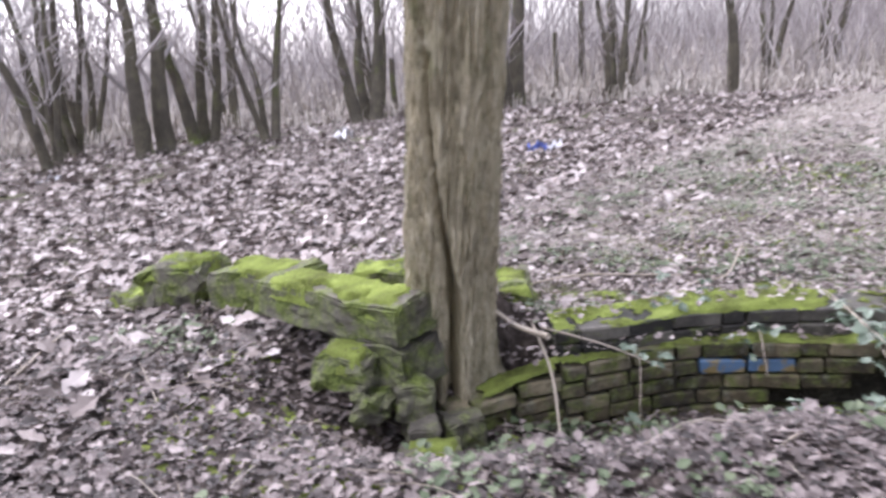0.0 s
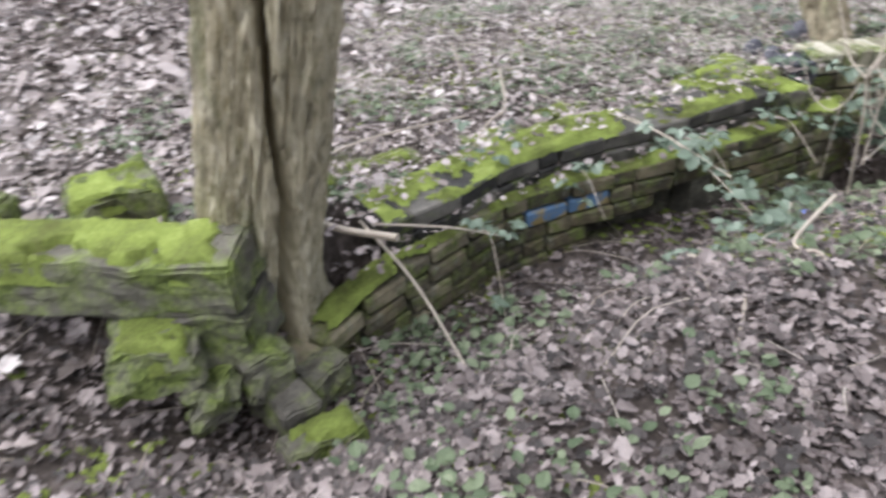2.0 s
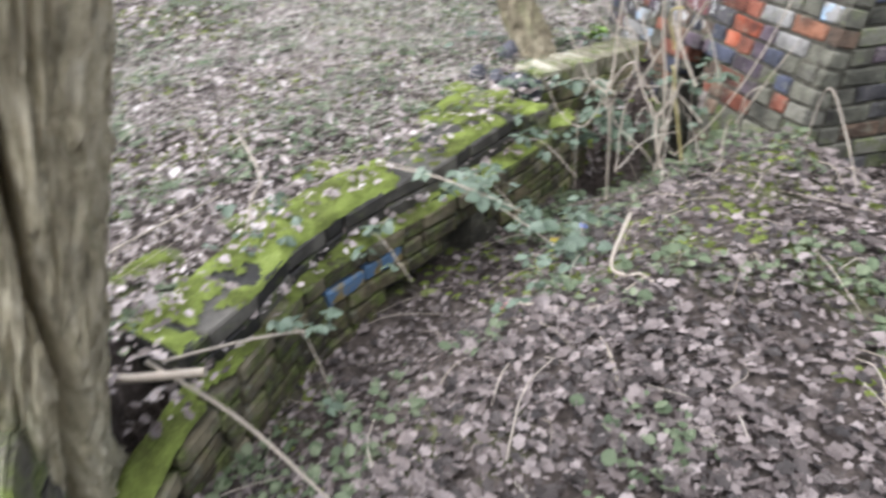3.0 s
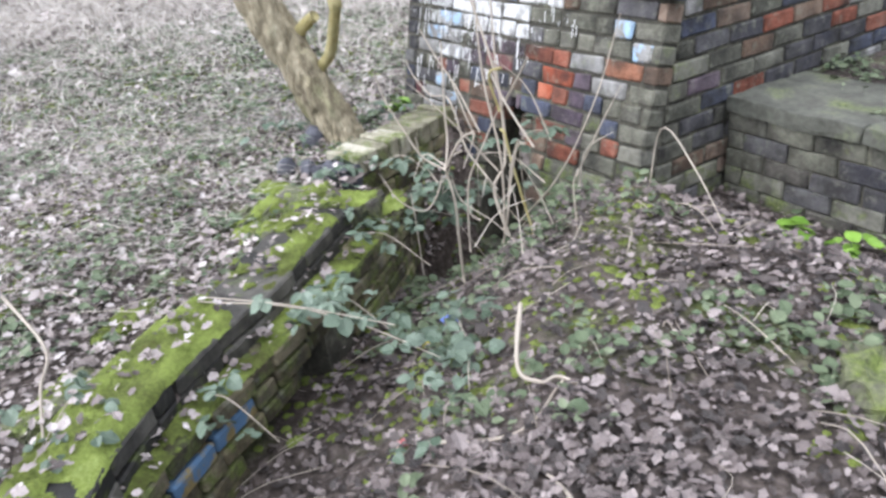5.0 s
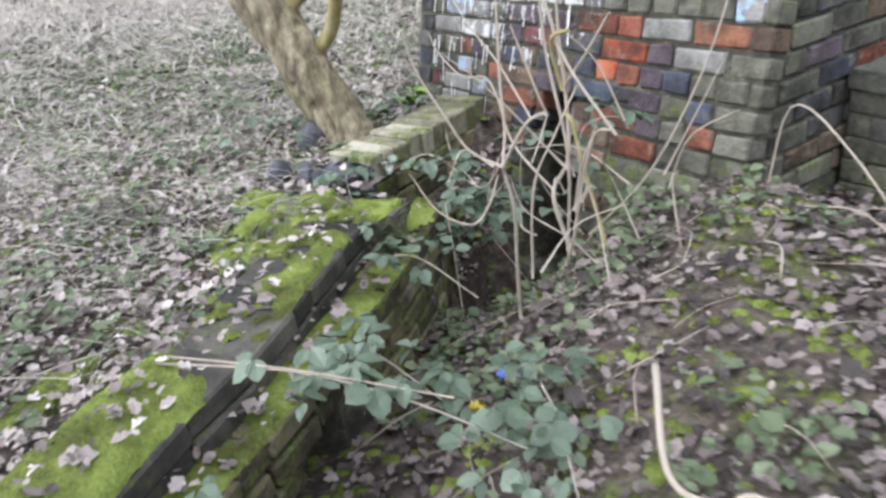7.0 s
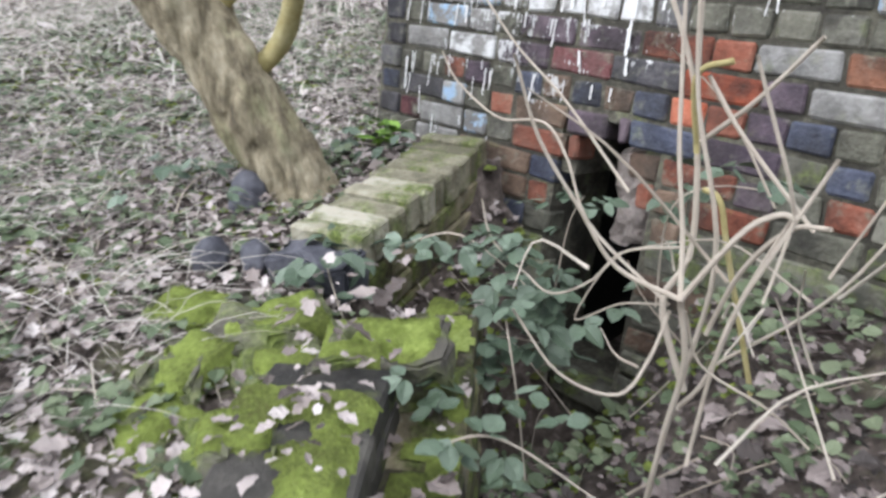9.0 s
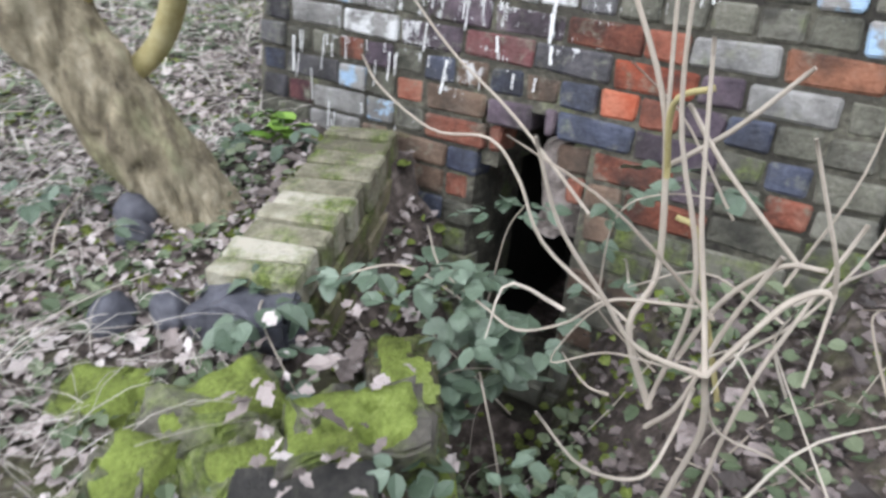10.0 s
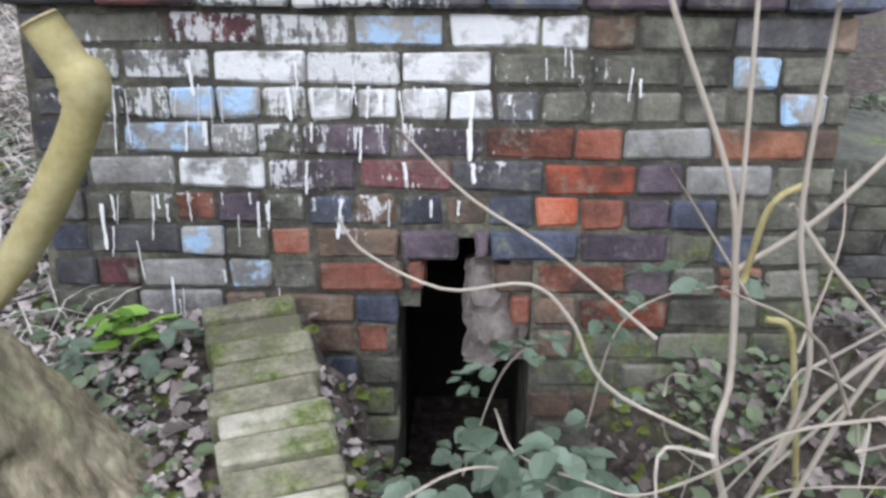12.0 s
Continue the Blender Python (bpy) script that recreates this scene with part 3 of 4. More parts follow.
# ---- wing wall with brick-on-edge coping ----
def build_wing():
    a, b = Vector((-4.565, 0.10, 0)), Vector((-4.29, -0.66, 0))
    head = math.degrees(math.atan2(b.y - a.y, b.x - a.x))
    ob = thing("wing_wall", "low wing wall capped with lichened bricks on edge", "garden wall", (a.x, a.y, 0.0), turn=head)
    run = (b - a).length
    bm = bmesh.new()
    box(bm, (-0.02, -0.085, -0.5), (run - 0.03, 0.085, 0.09))
    part("core", bm, M_MORTAR, ob)
    n = 10
    for i in range(n):
        w = run / n
        brick((w - 0.007 - random.uniform(0, 0.004), 0.215, 0.105), "coping", ob, pose((i + 0.5) * w, random.uniform(-0.010, 0.010), 0.145 + random.uniform(-0.007, 0.007),
              random.uniform(-1, 1), random.uniform(-1, 1), random.uniform(-1.5, 1.5)), M_COPING, "coping_brick")
    for k in range(6):
        u = -(k % 2) * HALF
        while u < run - 0.03:
            w = 2 * HALF
            a2, b2 = max(u, 0), min(u + w, run - 0.01)
            if b2 - a2 > 0.04:
                for sgn in (-1, 1):
                    brick((b2 - a2 - 0.01, 0.10, 0.072), "wet", ob, pose((a2 + b2) / 2, sgn * 0.052, 0.05 - k * 0.083, 0, random.uniform(-1, 1), 0), M_MOSSY_BRICK)
            u += w
    end = part("end_stone", rough_block((0.12, 0.23, 0.12), 8, 0.02), M_DARKSTONE, ob, "dark rounded end stone")
    end.matrix_basis = pose(run + 0.035, 0.0, 0.045)
    low = part("end_stone", rough_block((0.13, 0.22, 0.14), 9, 0.025), M_BARESTONE, ob, "broken grey end stone")
    low.matrix_basis = pose(run + 0.03, 0.0, -0.11)


build_wing()


# ---- loose stones ----
def stone(label, at, size, turn, seed, material, amount=0.035, mossy=True, lean=(0, 0), name="stone", group=""):
    if material is M_DARKSTONE:
        bm = bmesh.new()
        bmesh.ops.create_icosphere(bm, subdivisions=4, radius=0.5)
        for v in bm.verts:
            k = 1 + 0.16 * nz(v.co.x, v.co.y, v.co.z + seed, 3.0) + 0.04 * nz(v.co.x, v.co.y, v.co.z + seed, 11.0)
            v.co = Vector((v.co.x * size[0] * k, v.co.y * size[1] * k, (v.co.z * k + 0.42) * size[2]))
        ob = part(name, bm, material, None, smooth=True)
    else:
        ob = part(name, rough_block(size, seed, amount), material, None, smooth=False)
    ob.matrix_world = pose(*at, lean[0], lean[1], turn)
    tagged(ob, label, "stone", group)
    if mossy:
        # a cushion of moss grown on the top
        vs, fs = [], []
        n, m = max(8, int(size[0] / 0.014)), max(6, int(size[1] / 0.014))
        for j in range(m + 1):
            for i in range(n + 1):
                x, y = (i / n - 0.5) * size[0] * 0.97, (j / m - 0.5) * size[1] * 0.97
                e = min(i, n - i) / n * 2, min(j, m - j) / m * 2
                edge = min(1, min(e) * 4)
                h = 0.022 * edge ** 0.5 + 0.012 * nz(x, y, seed, 14) + 0.006 * nz(x, y, seed, 60) + 0.004 * nz(x, y, seed, 120)
                cover = 0.16 + nz(x, y, seed * 2.0, 6) + 0.4 * nz(x, y, seed * 3.0, 24) - 0.6 * (1 - edge)
                vs.append((x, y, size[2] - 0.006 + h - (0.02 if edge < 0.3 else 0) + (0 if cover > -0.1 else -0.035)))
        w = n + 1
        fs = [(j * w + i, j * w + i + 1, (j + 1) * w + i + 1, (j + 1) * w + i) for j in range(m) for i in range(n)]
        tagged(link("moss", vs, fs, M_MOSS, ob, "bright green moss cushion", smooth=True), kind="stuff")
    return ob


def build_stones():
    g = "tumbled coping stones by the split tree"
    stone("large mossy coping slab resting on smaller stones by the tree", (-1.835, -3.00, 0.29), (0.25, 0.86, 0.155), 5, 1, M_STONE, 0.03, group=g, name="coping_slab")
    stone("squared grey-green stone under the coping slab", (-1.69, -2.80, 0.13), (0.22, 0.22, 0.13), 20, 2, M_STONE, 0.035, group=g)
    stone("small mossy stone under the slab", (-1.67, -2.66, 0.02), (0.15, 0.13, 0.11), 35, 3, M_STONE, 0.04, mossy=False, group=g)
    stone("dark mossy stone wedged beneath the slab", (-1.83, -2.60, 0.0), (0.22, 0.16, 0.14), 48, 4, M_STONE, 0.03, mossy=False, group=g)
    stone("dark mossy stone wedged beneath the slab", (-1.86, -2.74, 0.08), (0.26, 0.34, 0.20), 10, 5, M_BARESTONE, 0.03, mossy=False, group=g)
    stone("brown brick-like stone below the trunk", (-1.76, -2.50, -0.08), (0.20, 0.11, 0.10), 55, 6, M_BARESTONE, 0.02, mossy=False, group=g)
    stone("mossy block lying end-on behind the slab", (-1.98, -3.78, 0.14), (0.30, 0.52, 0.24), 15, 7, M_STONE, 0.035, group=g)
    stone("broken mossy block at the end of the row", (-1.83, -4.33, 0.10), (0.36, 0.34, 0.27), 30, 8, M_STONE, 0.05, group=g)
    stone("low mossy broken stone in the leaves", (-1.66, -4.52, 0.06), (0.26, 0.30, 0.16), 10, 9, M_STONE, 0.045, group=g)
    stone("mossy block behind the trunk", (-2.36, -3.32, 0.08), (0.28, 0.30, 0.26), 40, 10, M_STONE, 0.05, group=g)
    stone("dark mossy block beside the trunk", (-2.66, -2.74, 0.05), (0.24, 0.17, 0.20), 40, 12, M_STONE, 0.04, group=g)
    stone("low mossy stone beside the trunk", (-2.86, -2.95, 0.05), (0.34, 0.22, 0.16), 30, 13, M_STONE, 0.05, group=g)
    stone("small square moss-topped brick lump on the leaves", (-1.66, -2.36, -0.13), (0.23, 0.12, 0.12), -46, 14, M_STONE, 0.02)
    stone("end brick of the curved wall under moss", (-1.95, -2.47, -0.16), (0.17, 0.12, 0.13), -25, 15, M_STONE, 0.02, mossy=False)
    for i, (x, y, s) in enumerate(((-3.32, -2.12, 0.30), (-3.02, -2.55, 0.34), (-3.62, -1.85, 0.24))):
        stone("sunken mossy edging stone behind the curved wall", (x, y, 0.0), (s, 0.13, 0.12), -48, 20 + i, M_STONE, 0.04, group="sunken edging stones")
    for i, (x, y, s, z) in enumerate(((-4.33, -1.00, 0.22, 0.04), (-4.12, -0.92, 0.24, 0.06), (-4.12, -1.12, 0.20, 0.06), (-3.93, -1.02, 0.22, 0.06), (-4.02, -1.24, 0.22, 0.03), (-3.84, -1.18, 0.16, 0.08))):
        stone("lump of rubble under thick bright moss", (x, y, z - 0.045), (s, s * 0.75, 0.13), 30 + 40 * i, 30 + i, M_STONE, 0.04, group="mossy rubble by the wing wall")
    for i, (x, y, s) in enumerate(((-4.80, -0.56, 0.13), (-4.74, -0.62, 0.09), (-4.50, -0.86, 0.11), (-4.42, -0.78, 0.10))):
        stone("dark slate-grey rounded stone in the moss", (x, y, 0.10), (s, s * 0.8, s * 0.9), 50 * i, 40 + i, M_DARKSTONE, 0.012, mossy=False, group="dark rounded stones")
    stone("mossy stump-like stone on the leaf floor", (-1.84, -0.46, 0.08), (0.17, 0.26, 0.16), 20, 50, M_STONE, 0.06, mossy=False)
    stone("broken dark brick lump in the wall gap", (-3.86, -0.84, 0.02), (0.26, 0.16, 0.15), 45, 51, M_BARESTONE, 0.04)


build_stones()


# ---- trees ----
def build_split_tree():
    ob = thing("split_tree", "mature bare tree trunk with a long vertical split", "tree", (-2.217, -2.786, -0.06))
    rings, sides = 230, 330
    height = 3.4
    vs, fs = [], []
    crack = radians(44)
    for i in range(rings + 1):
        f = (i / rings) ** 1.25
        z = f * height
        cx, cy = 0.215 * z, 0.317 * z
        flare = 0.07 * math.exp(-z / 0.12) + 0.02 * math.exp(-z / 0.5)
        for j in range(sides):
            a = 2 * math.pi * j / sides
            r = 0.176 - 0.008 * z + 0.008 * z * math.sin(2 * a)
            r += flare * (0.45 + 0.55 * max(0, math.cos(2.5 * (a - 0.9)) ** 2))
            r += 0.014 * nz(math.cos(a) * 4, math.sin(a) * 4, z * 0.9) + 0.014 * (0.5 - abs(nz(math.cos(a) * 11 + 0.3 * z, math.sin(a) * 11, z * 1.6)) * 2)
            r += 0.016 * (0.4 - abs(nz(math.cos(a) * 17 + nz(a, z, 3.0, 3.0), math.sin(a) * 17, z * 3.0)) * 2.2)
            d = (a - crack - 0.04 * math.sin(z * 5) - 0.05 * nz(z * 4, 9.0) - 0.05 + 0.75 * max(0.0, min(z, 1.5) - 0.45) + math.pi) % (2 * math.pi) - math.pi
            # plated bark: narrow furrows between long ridges, broken across here and there
            ridge = abs(nz(a * 14 + 1.2 * nz(a * 3, z * 4, 5.0), z * 5.0, 1.7))
            r += 0.017 * min(1.0, ridge * 5.0) - 0.011 + 0.004 * nz(a * 30, z * 30, 8.0)
            open_w = 0.070 + 0.09 * math.exp(-((z - 0.40) / 0.20) ** 2) + 0.03 * nz(z * 9, 2.0) + 0.02 * nz(z * 31, 4.0)
            open_w += 0.06 * math.exp(-((z - 0.10) / 0.16) ** 2)
            if open_w > 0.005:
                r -= 0.15 * math.exp(-(d / open_w) ** 8)
                r += 0.014 * math.exp(-((abs(d) - open_w * 1.9) / 0.14) ** 2)
            vs.append((cx + r * math.cos(a), cy + r * math.sin(a), z))
    for i in range(rings):
        for j in range(sides):
            q = (j + 1) % sides
            fs.append((i * sides + j, i * sides + q, (i + 1) * sides + q, (i + 1) * sides + j))
    link("trunk", vs, fs, M_BARK, ob, "furrowed olive-grey bark with a dark split", smooth=True)
    rnd = random.Random(3)
    top = Vector((0.215 * height, 0.317 * height, height - 0.1))
    for q in range(6):
        w = q * 1.05
        end = top + Vector((math.cos(w) * 1.5, math.sin(w) * 1.5, 2.2 + rnd.random()))
        mid = top.lerp(end, 0.5) + Vector((0, 0, -0.2))
        line = bent([top, mid, end], 8)
        pieces = [tube(line, taper(8, 0.075, 0.012), 7)]
        for s in range(10):
            b = line[rnd.randrange(3, 9)]
            e = b + Vector((rnd.uniform(-0.8, 0.8), rnd.uniform(-0.8, 0.8), rnd.uniform(0.2, 0.9)))
            pieces.append(tube(bent([b, b.lerp(e, 0.5) + Vector((0, 0, 0.1)), e], 4), taper(4, 0.010, 0.003), 4))
        link("limb", *join(pieces), M_BARK, ob, "bare upper limb", smooth=True)


def build_leaning_tree():
    ob = thing("leaning_tree", "leaning flaky-barked small tree with a sawn-off side branch", "tree", (-4.74, -0.42, 0.0))
    line = bent([(0.05, 0.0, -0.1), (0.0, 0.0, 0.10), (-0.12, -0.09, 0.42), (-0.28, -0.20, 0.82), (-0.48, -0.33, 1.35), (-0.6, -0.42, 2.2)], 180)
    radii = [0.116 + 0.05 * math.exp(-i / 15) - 0.00013 * i for i in range(181)]
    vs, fs = tube(line, radii, 110, wob=0.0)
    out = []
    for i, v in enumerate(vs):
        c = line[i // 110]
        d = v - c
        k = 1 + 0.20 * nz(v.x * 6, v.y * 6, v.z * 3) + 0.17 * nz(v.x * 22, v.y * 22, v.z * 9) + 0.05 * nz(v.x * 50, v.y * 50, v.z * 24)
        # flakes: long plates parted by narrow fissures that wind round the trunk
        k += 0.12 * min(1.0, 4.0 * abs(nz(v.x * 17 + v.z * 4, v.y * 17, v.z * 5 + 3.0))) - 0.09
        out.append(c + d * k)
    link("trunk", out, fs, M_BARK2, ob, "flaking fissured brown bark", smooth=True)
    b = [(-0.16, -0.10, 0.42), (-0.02, 0.0, 0.555), (0.11, 0.0, 0.733), (0.16, 0.0, 0.83), (0.143, 0.0, 0.88), (0.120, 0.0, 0.93)]
    line = bent(b, 24)
    branch = link("branch", *tube(line, [0.030 - 0.0002 * i + (0.007 if 13 < i < 18 else 0) for i in range(25)], 14, wob=0.12), M_LIMB, ob, "smooth yellowish sawn branch", smooth=True)
    d = (line[-1] - line[-2]).normalized()
    link("cut_end", *tube([line[-1] + d * 0.0005, line[-1] + d * 0.003], [0.0250, 0.0245], 14), M_CUT, branch, "pale sawn wood")
    stub = bent([(-0.20, -0.14, 0.62), (-0.12, -0.05, 0.72), (-0.06, -0.02, 0.76)], 8)
    link("stub", *tube(stub, taper(8, 0.034, 0.028), 12, wob=0.1), M_LIMB, ob, "short sawn stub", smooth=True)


build_split_tree()
build_leaning_tree()


def hedge_tree(at, stems, height, spread, girth, seed, label, lean=(0, 0)):
    rnd = random.Random(seed)
    ob = thing("hedge_tree", label, "tree", (at[0], at[1], float(land(at[0], at[1])) - 0.05), group="bare trees of the far hedge")
    for s in range(stems):
        w = 2 * math.pi * s / stems + rnd.uniform(-0.5, 0.5)
        r = girth * rnd.uniform(0.6, 1.1)
        base = Vector((math.cos(w) * girth * 1.1, math.sin(w) * girth * 1.1, 0))
        end = Vector((math.cos(w) * spread * rnd.uniform(0.5, 1.1) + lean[0], math.sin(w) * spread * rnd.uniform(0.5, 1.1) + lean[1], height * rnd.uniform(0.8, 1.1)))
        mid = base.lerp(end, 0.45) + Vector((rnd.uniform(-0.2, 0.2), rnd.uniform(-0.2, 0.2), 0.1))
        line = bent([base, base.lerp(mid, 0.5) + Vector((rnd.uniform(-0.1, 0.1), rnd.uniform(-0.1, 0.1), 0)), mid, end], 14)
        link("stem", *tube(line, taper(14, r, r * 0.25), 9, wob=0.25), M_FARBARK, ob, smooth=True)
        pieces = []
        for q in range(9):
            i = rnd.randrange(3, 14)
            b = line[i]
            e = b + Vector((rnd.uniform(-1, 1), rnd.uniform(-1, 1), rnd.uniform(0.3, 1.3))) * (0.5 + 0.06 * height)
            sub = bent([b, b.lerp(e, 0.5) + Vector((rnd.uniform(-0.15, 0.15), rnd.uniform(-0.15, 0.15), 0.05)), e], 5)
            pieces.append(tube(sub, taper(5, r * 0.28, 0.005), 5))
            for _ in range(4):
                c = sub[rnd.randrange(2, 6)]
                e2 = c + Vector((rnd.uniform(-0.6, 0.6), rnd.uniform(-0.6, 0.6), rnd.uniform(0.1, 0.6)))
                pieces.append(tube([c, c.lerp(e2, 0.5) + Vector((0, 0, 0.04)), e2], [0.008, 0.006, 0.003], 3))
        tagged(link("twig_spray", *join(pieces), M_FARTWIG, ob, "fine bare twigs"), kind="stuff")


HEDGE = (((-5.5, -12.1), 2, 5, 0.5, 0.17), ((-6.7, -12.7), 3, 5, 0.9, 0.15), ((-7.3, -11.6), 3, 5, 1.1, 0.09), ((-10.3, -12.5), 3, 6, 0.7, 0.19),
         ((-13.1, -10.8), 2, 6, 0.7, 0.21), ((-14.8, -9.3), 3, 5, 0.8, 0.12), ((-15.6, -6.8), 1, 6, 0.9, 0.16), ((-4.9, -14.0), 4, 5, 1.0, 0.10),
         ((-4.1, -12.6), 3, 5, 1.1, 0.09), ((-24.0, -7.6), 3, 6, 1.0, 0.14), ((-19.0, -12.8), 2, 6, 1.0, 0.13), ((-3.4, -15.0), 3, 6, 1.0, 0.14), ((-9.0, -15.5), 3, 6, 1.3, 0.10), ((-12.5, -14.5), 3, 6, 1.3, 0.09), ((-17.5, -10.5), 3, 6, 1.2, 0.09), ((-6.0, -16.0), 4, 6, 1.5, 0.09), ((-20.5, -8.0), 3, 6, 1.2, 0.10), ((-16.0, -14.0), 3, 6, 1.2, 0.12))
for q, (at, stems, height, spread, girth) in enumerate(HEDGE):
    hedge_tree(at, stems, height, spread, girth, 60 + q, "bare multi-stemmed hedge tree with ivy-green bark")


def post(x, y, h, braces):
    ob = thing("fence_post", "weathered wooden fence post standing in the leaves", "post", (x, y, float(land(x, y))), group="old fence posts")
    link("upright", *tube([Vector((0, 0, -0.2)), Vector((0.01, 0, h * 0.5)), Vector((0, 0.01, h))], [0.075, 0.07, 0.068], 8, wob=0.1), M_FARBARK, ob)
    for sgn in braces:
        link("brace", *tube([Vector((0, 0, h * 0.6)), Vector((0.35 * sgn, 0.75 * -sgn, 0.0))], [0.05, 0.05], 7, wob=0.1), M_FARBARK, ob)


post(-21.0, -11.8, 1.75, ())
post(-24.8, -8.0, 1.45, (-1, 1))
post(-18.0, -13.0, 1.6, ())
post(-12.2, -13.6, 1.2, ())


def far_thicket():
    """Bare scrub beyond the hedge: thousands of thin stems and twigs."""
    rnd = random.Random(8)
    verts, faces = [], []
    for i in range(11500):
        az = rnd.uniform(radians(95), radians(300))
        d = 17 + 38 * rnd.random() ** 1.3
        x, y = -2.5 + d * math.cos(az), -1.5 + d * math.sin(az)
        z = float(land(x, y))
        h = (0.8 + 6.5 * rnd.random() ** 1.6) * (0.8 + d / 60)
        r = rnd.uniform(0.006, 0.02) * d / 22
        lx, ly = rnd.uniform(-0.8, 0.8) * h, rnd.uniform(-0.8, 0.8) * h
        p = [(x, y, z), (x + lx * 0.4 + rnd.uniform(-0.2, 0.2), y + ly * 0.4, z + h * 0.5), (x + lx, y + ly, z + h)]
        o = len(verts)
        for k, q in enumerate(p):
            rr = r * (1, 0.8, 0.25)[k]
            for w in (0.0, 2.1, 4.2):
                verts.append((q[0] + rr * math.cos(w), q[1] + rr * math.sin(w), q[2]))
        for k in range(2):
            for j in range(3):
                jj = (j + 1) % 3
                faces.append((o + k * 3 + j, o + k * 3 + jj, o + k * 3 + 3 + jj, o + k * 3 + 3 + j))
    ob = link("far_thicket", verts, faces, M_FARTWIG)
    tagged(ob, "haze-paled tangle of bare winter scrub beyond the hedge", "thicket", kind="stuff")
    verts, faces = [], []
    for i in range(42000):
        az = rnd.uniform(radians(95), radians(285))
        near = az < radians(190)
        d = (2.6 + 40 * rnd.random() ** 1.7) if near else (13.5 + 30 * rnd.random() ** 1.2)
        x, y = -2.5 + d * math.cos(az), -1.5 + d * math.sin(az)
        if x > -4.9 and y > -0.4:
            continue
        z, h, w = float(land(x, y)), rnd.uniform(0.2, 0.8) * min(1, 0.06 + (d / 23) ** 1.5), rnd.uniform(0.0005, 0.0011) * d
        lx, ly = rnd.uniform(-0.4, 0.4) * min(1, 0.25 + d / 15), rnd.uniform(-0.4, 0.4) * min(1, 0.25 + d / 15)
        o = len(verts)
        px, py = -ly, lx
        k = w / max(0.05, math.hypot(px, py))
        px, py = px * k, py * k
        verts += [(x - px, y - py, z), (x + px, y + py, z), (x + lx * 0.4 + px, y + ly * 0.4 + py, z + h * 0.75),
                  (x + lx * 0.4 - px, y + ly * 0.4 - py, z + h * 0.75), (x + lx, y + ly, z + h * 0.9)]
        faces += [(o, o + 1, o + 2, o + 3), (o + 3, o + 2, o + 4)]
    tagged(link("dead_grass", verts, faces, M_DRYGRASS), "pale dead grass and stalks under the hedge", "grass", kind="stuff")


far_thicket()


def straw():
    """Flattened pale grass stems lying over the leaves of the open ground past the curved wall."""
    rnd = random.Random(45)
    geo_v, geo_f = [], []
    n = 15000
    xs = np.array([-3.6 - 10 * rnd.random() ** 1.4 for _ in range(n)])
    ys = np.array([rnd.uniform(-4.2, 3.5) for _ in range(n)])
    zs = land(xs, ys)
    for x, y, z in zip(xs, ys, zs):
        if (x > -5.2 and y > -0.75) or nz(x, y, 6.0, 0.9) + 0.12 * (-4.6 - x) < -0.10:
            continue
        far = max(1.0, math.hypot(x + 2.5, y + 1.5) / 3.5)
        w, ln, up = rnd.uniform(0, 6.3), rnd.uniform(0.10, 0.30) * far ** 0.5, rnd.uniform(0.01, 0.07) * far
        dx, dy = math.cos(w), math.sin(w)
        hw = rnd.uniform(0.0008, 0.0018) * far
        o = len(geo_v)
        for f, hz in ((0.0, 0.0), (0.35, 0.8), (0.7, 1.0), (1.0, 0.6)):
            bow = 0.12 * ln * math.sin(f * 3.14) * math.sin(w * 7)
            px, py = x + dx * ln * f - dy * bow, y + dy * ln * f + dx * bow
            wide = hw * (1.1 - f)
            geo_v += [(px - dy * wide, py + dx * wide, z + 0.02 + up * hz), (px + dy * wide, py - dx * wide, z + 0.02 + up * hz), (px, py, z + 0.02 + up * hz + hw)]
        for q in range(3):
            for j in range(3):
                jj = (j + 1) % 3
                geo_f.append((o + q * 3 + j, o + q * 3 + jj, o + q * 3 + 3 + jj, o + q * 3 + 3 + j))
    tagged(link("straw", geo_v, geo_f, M_DRYGRASS), "flattened pale dead grass stems over the leaves", "grass", kind="stuff")


straw()


# ---- the shrub in front of the hole, brambles and twigs ----
def stem_part(name, pts, r0, r1, parent, material=None, label="", sides=8):
    n = max(6, len(pts) * 4)
    return link(name, *tube(bent(pts, n), taper(n, r0, r1), sides, wob=0.15), material or M_TWIG, parent, label, smooth=True)


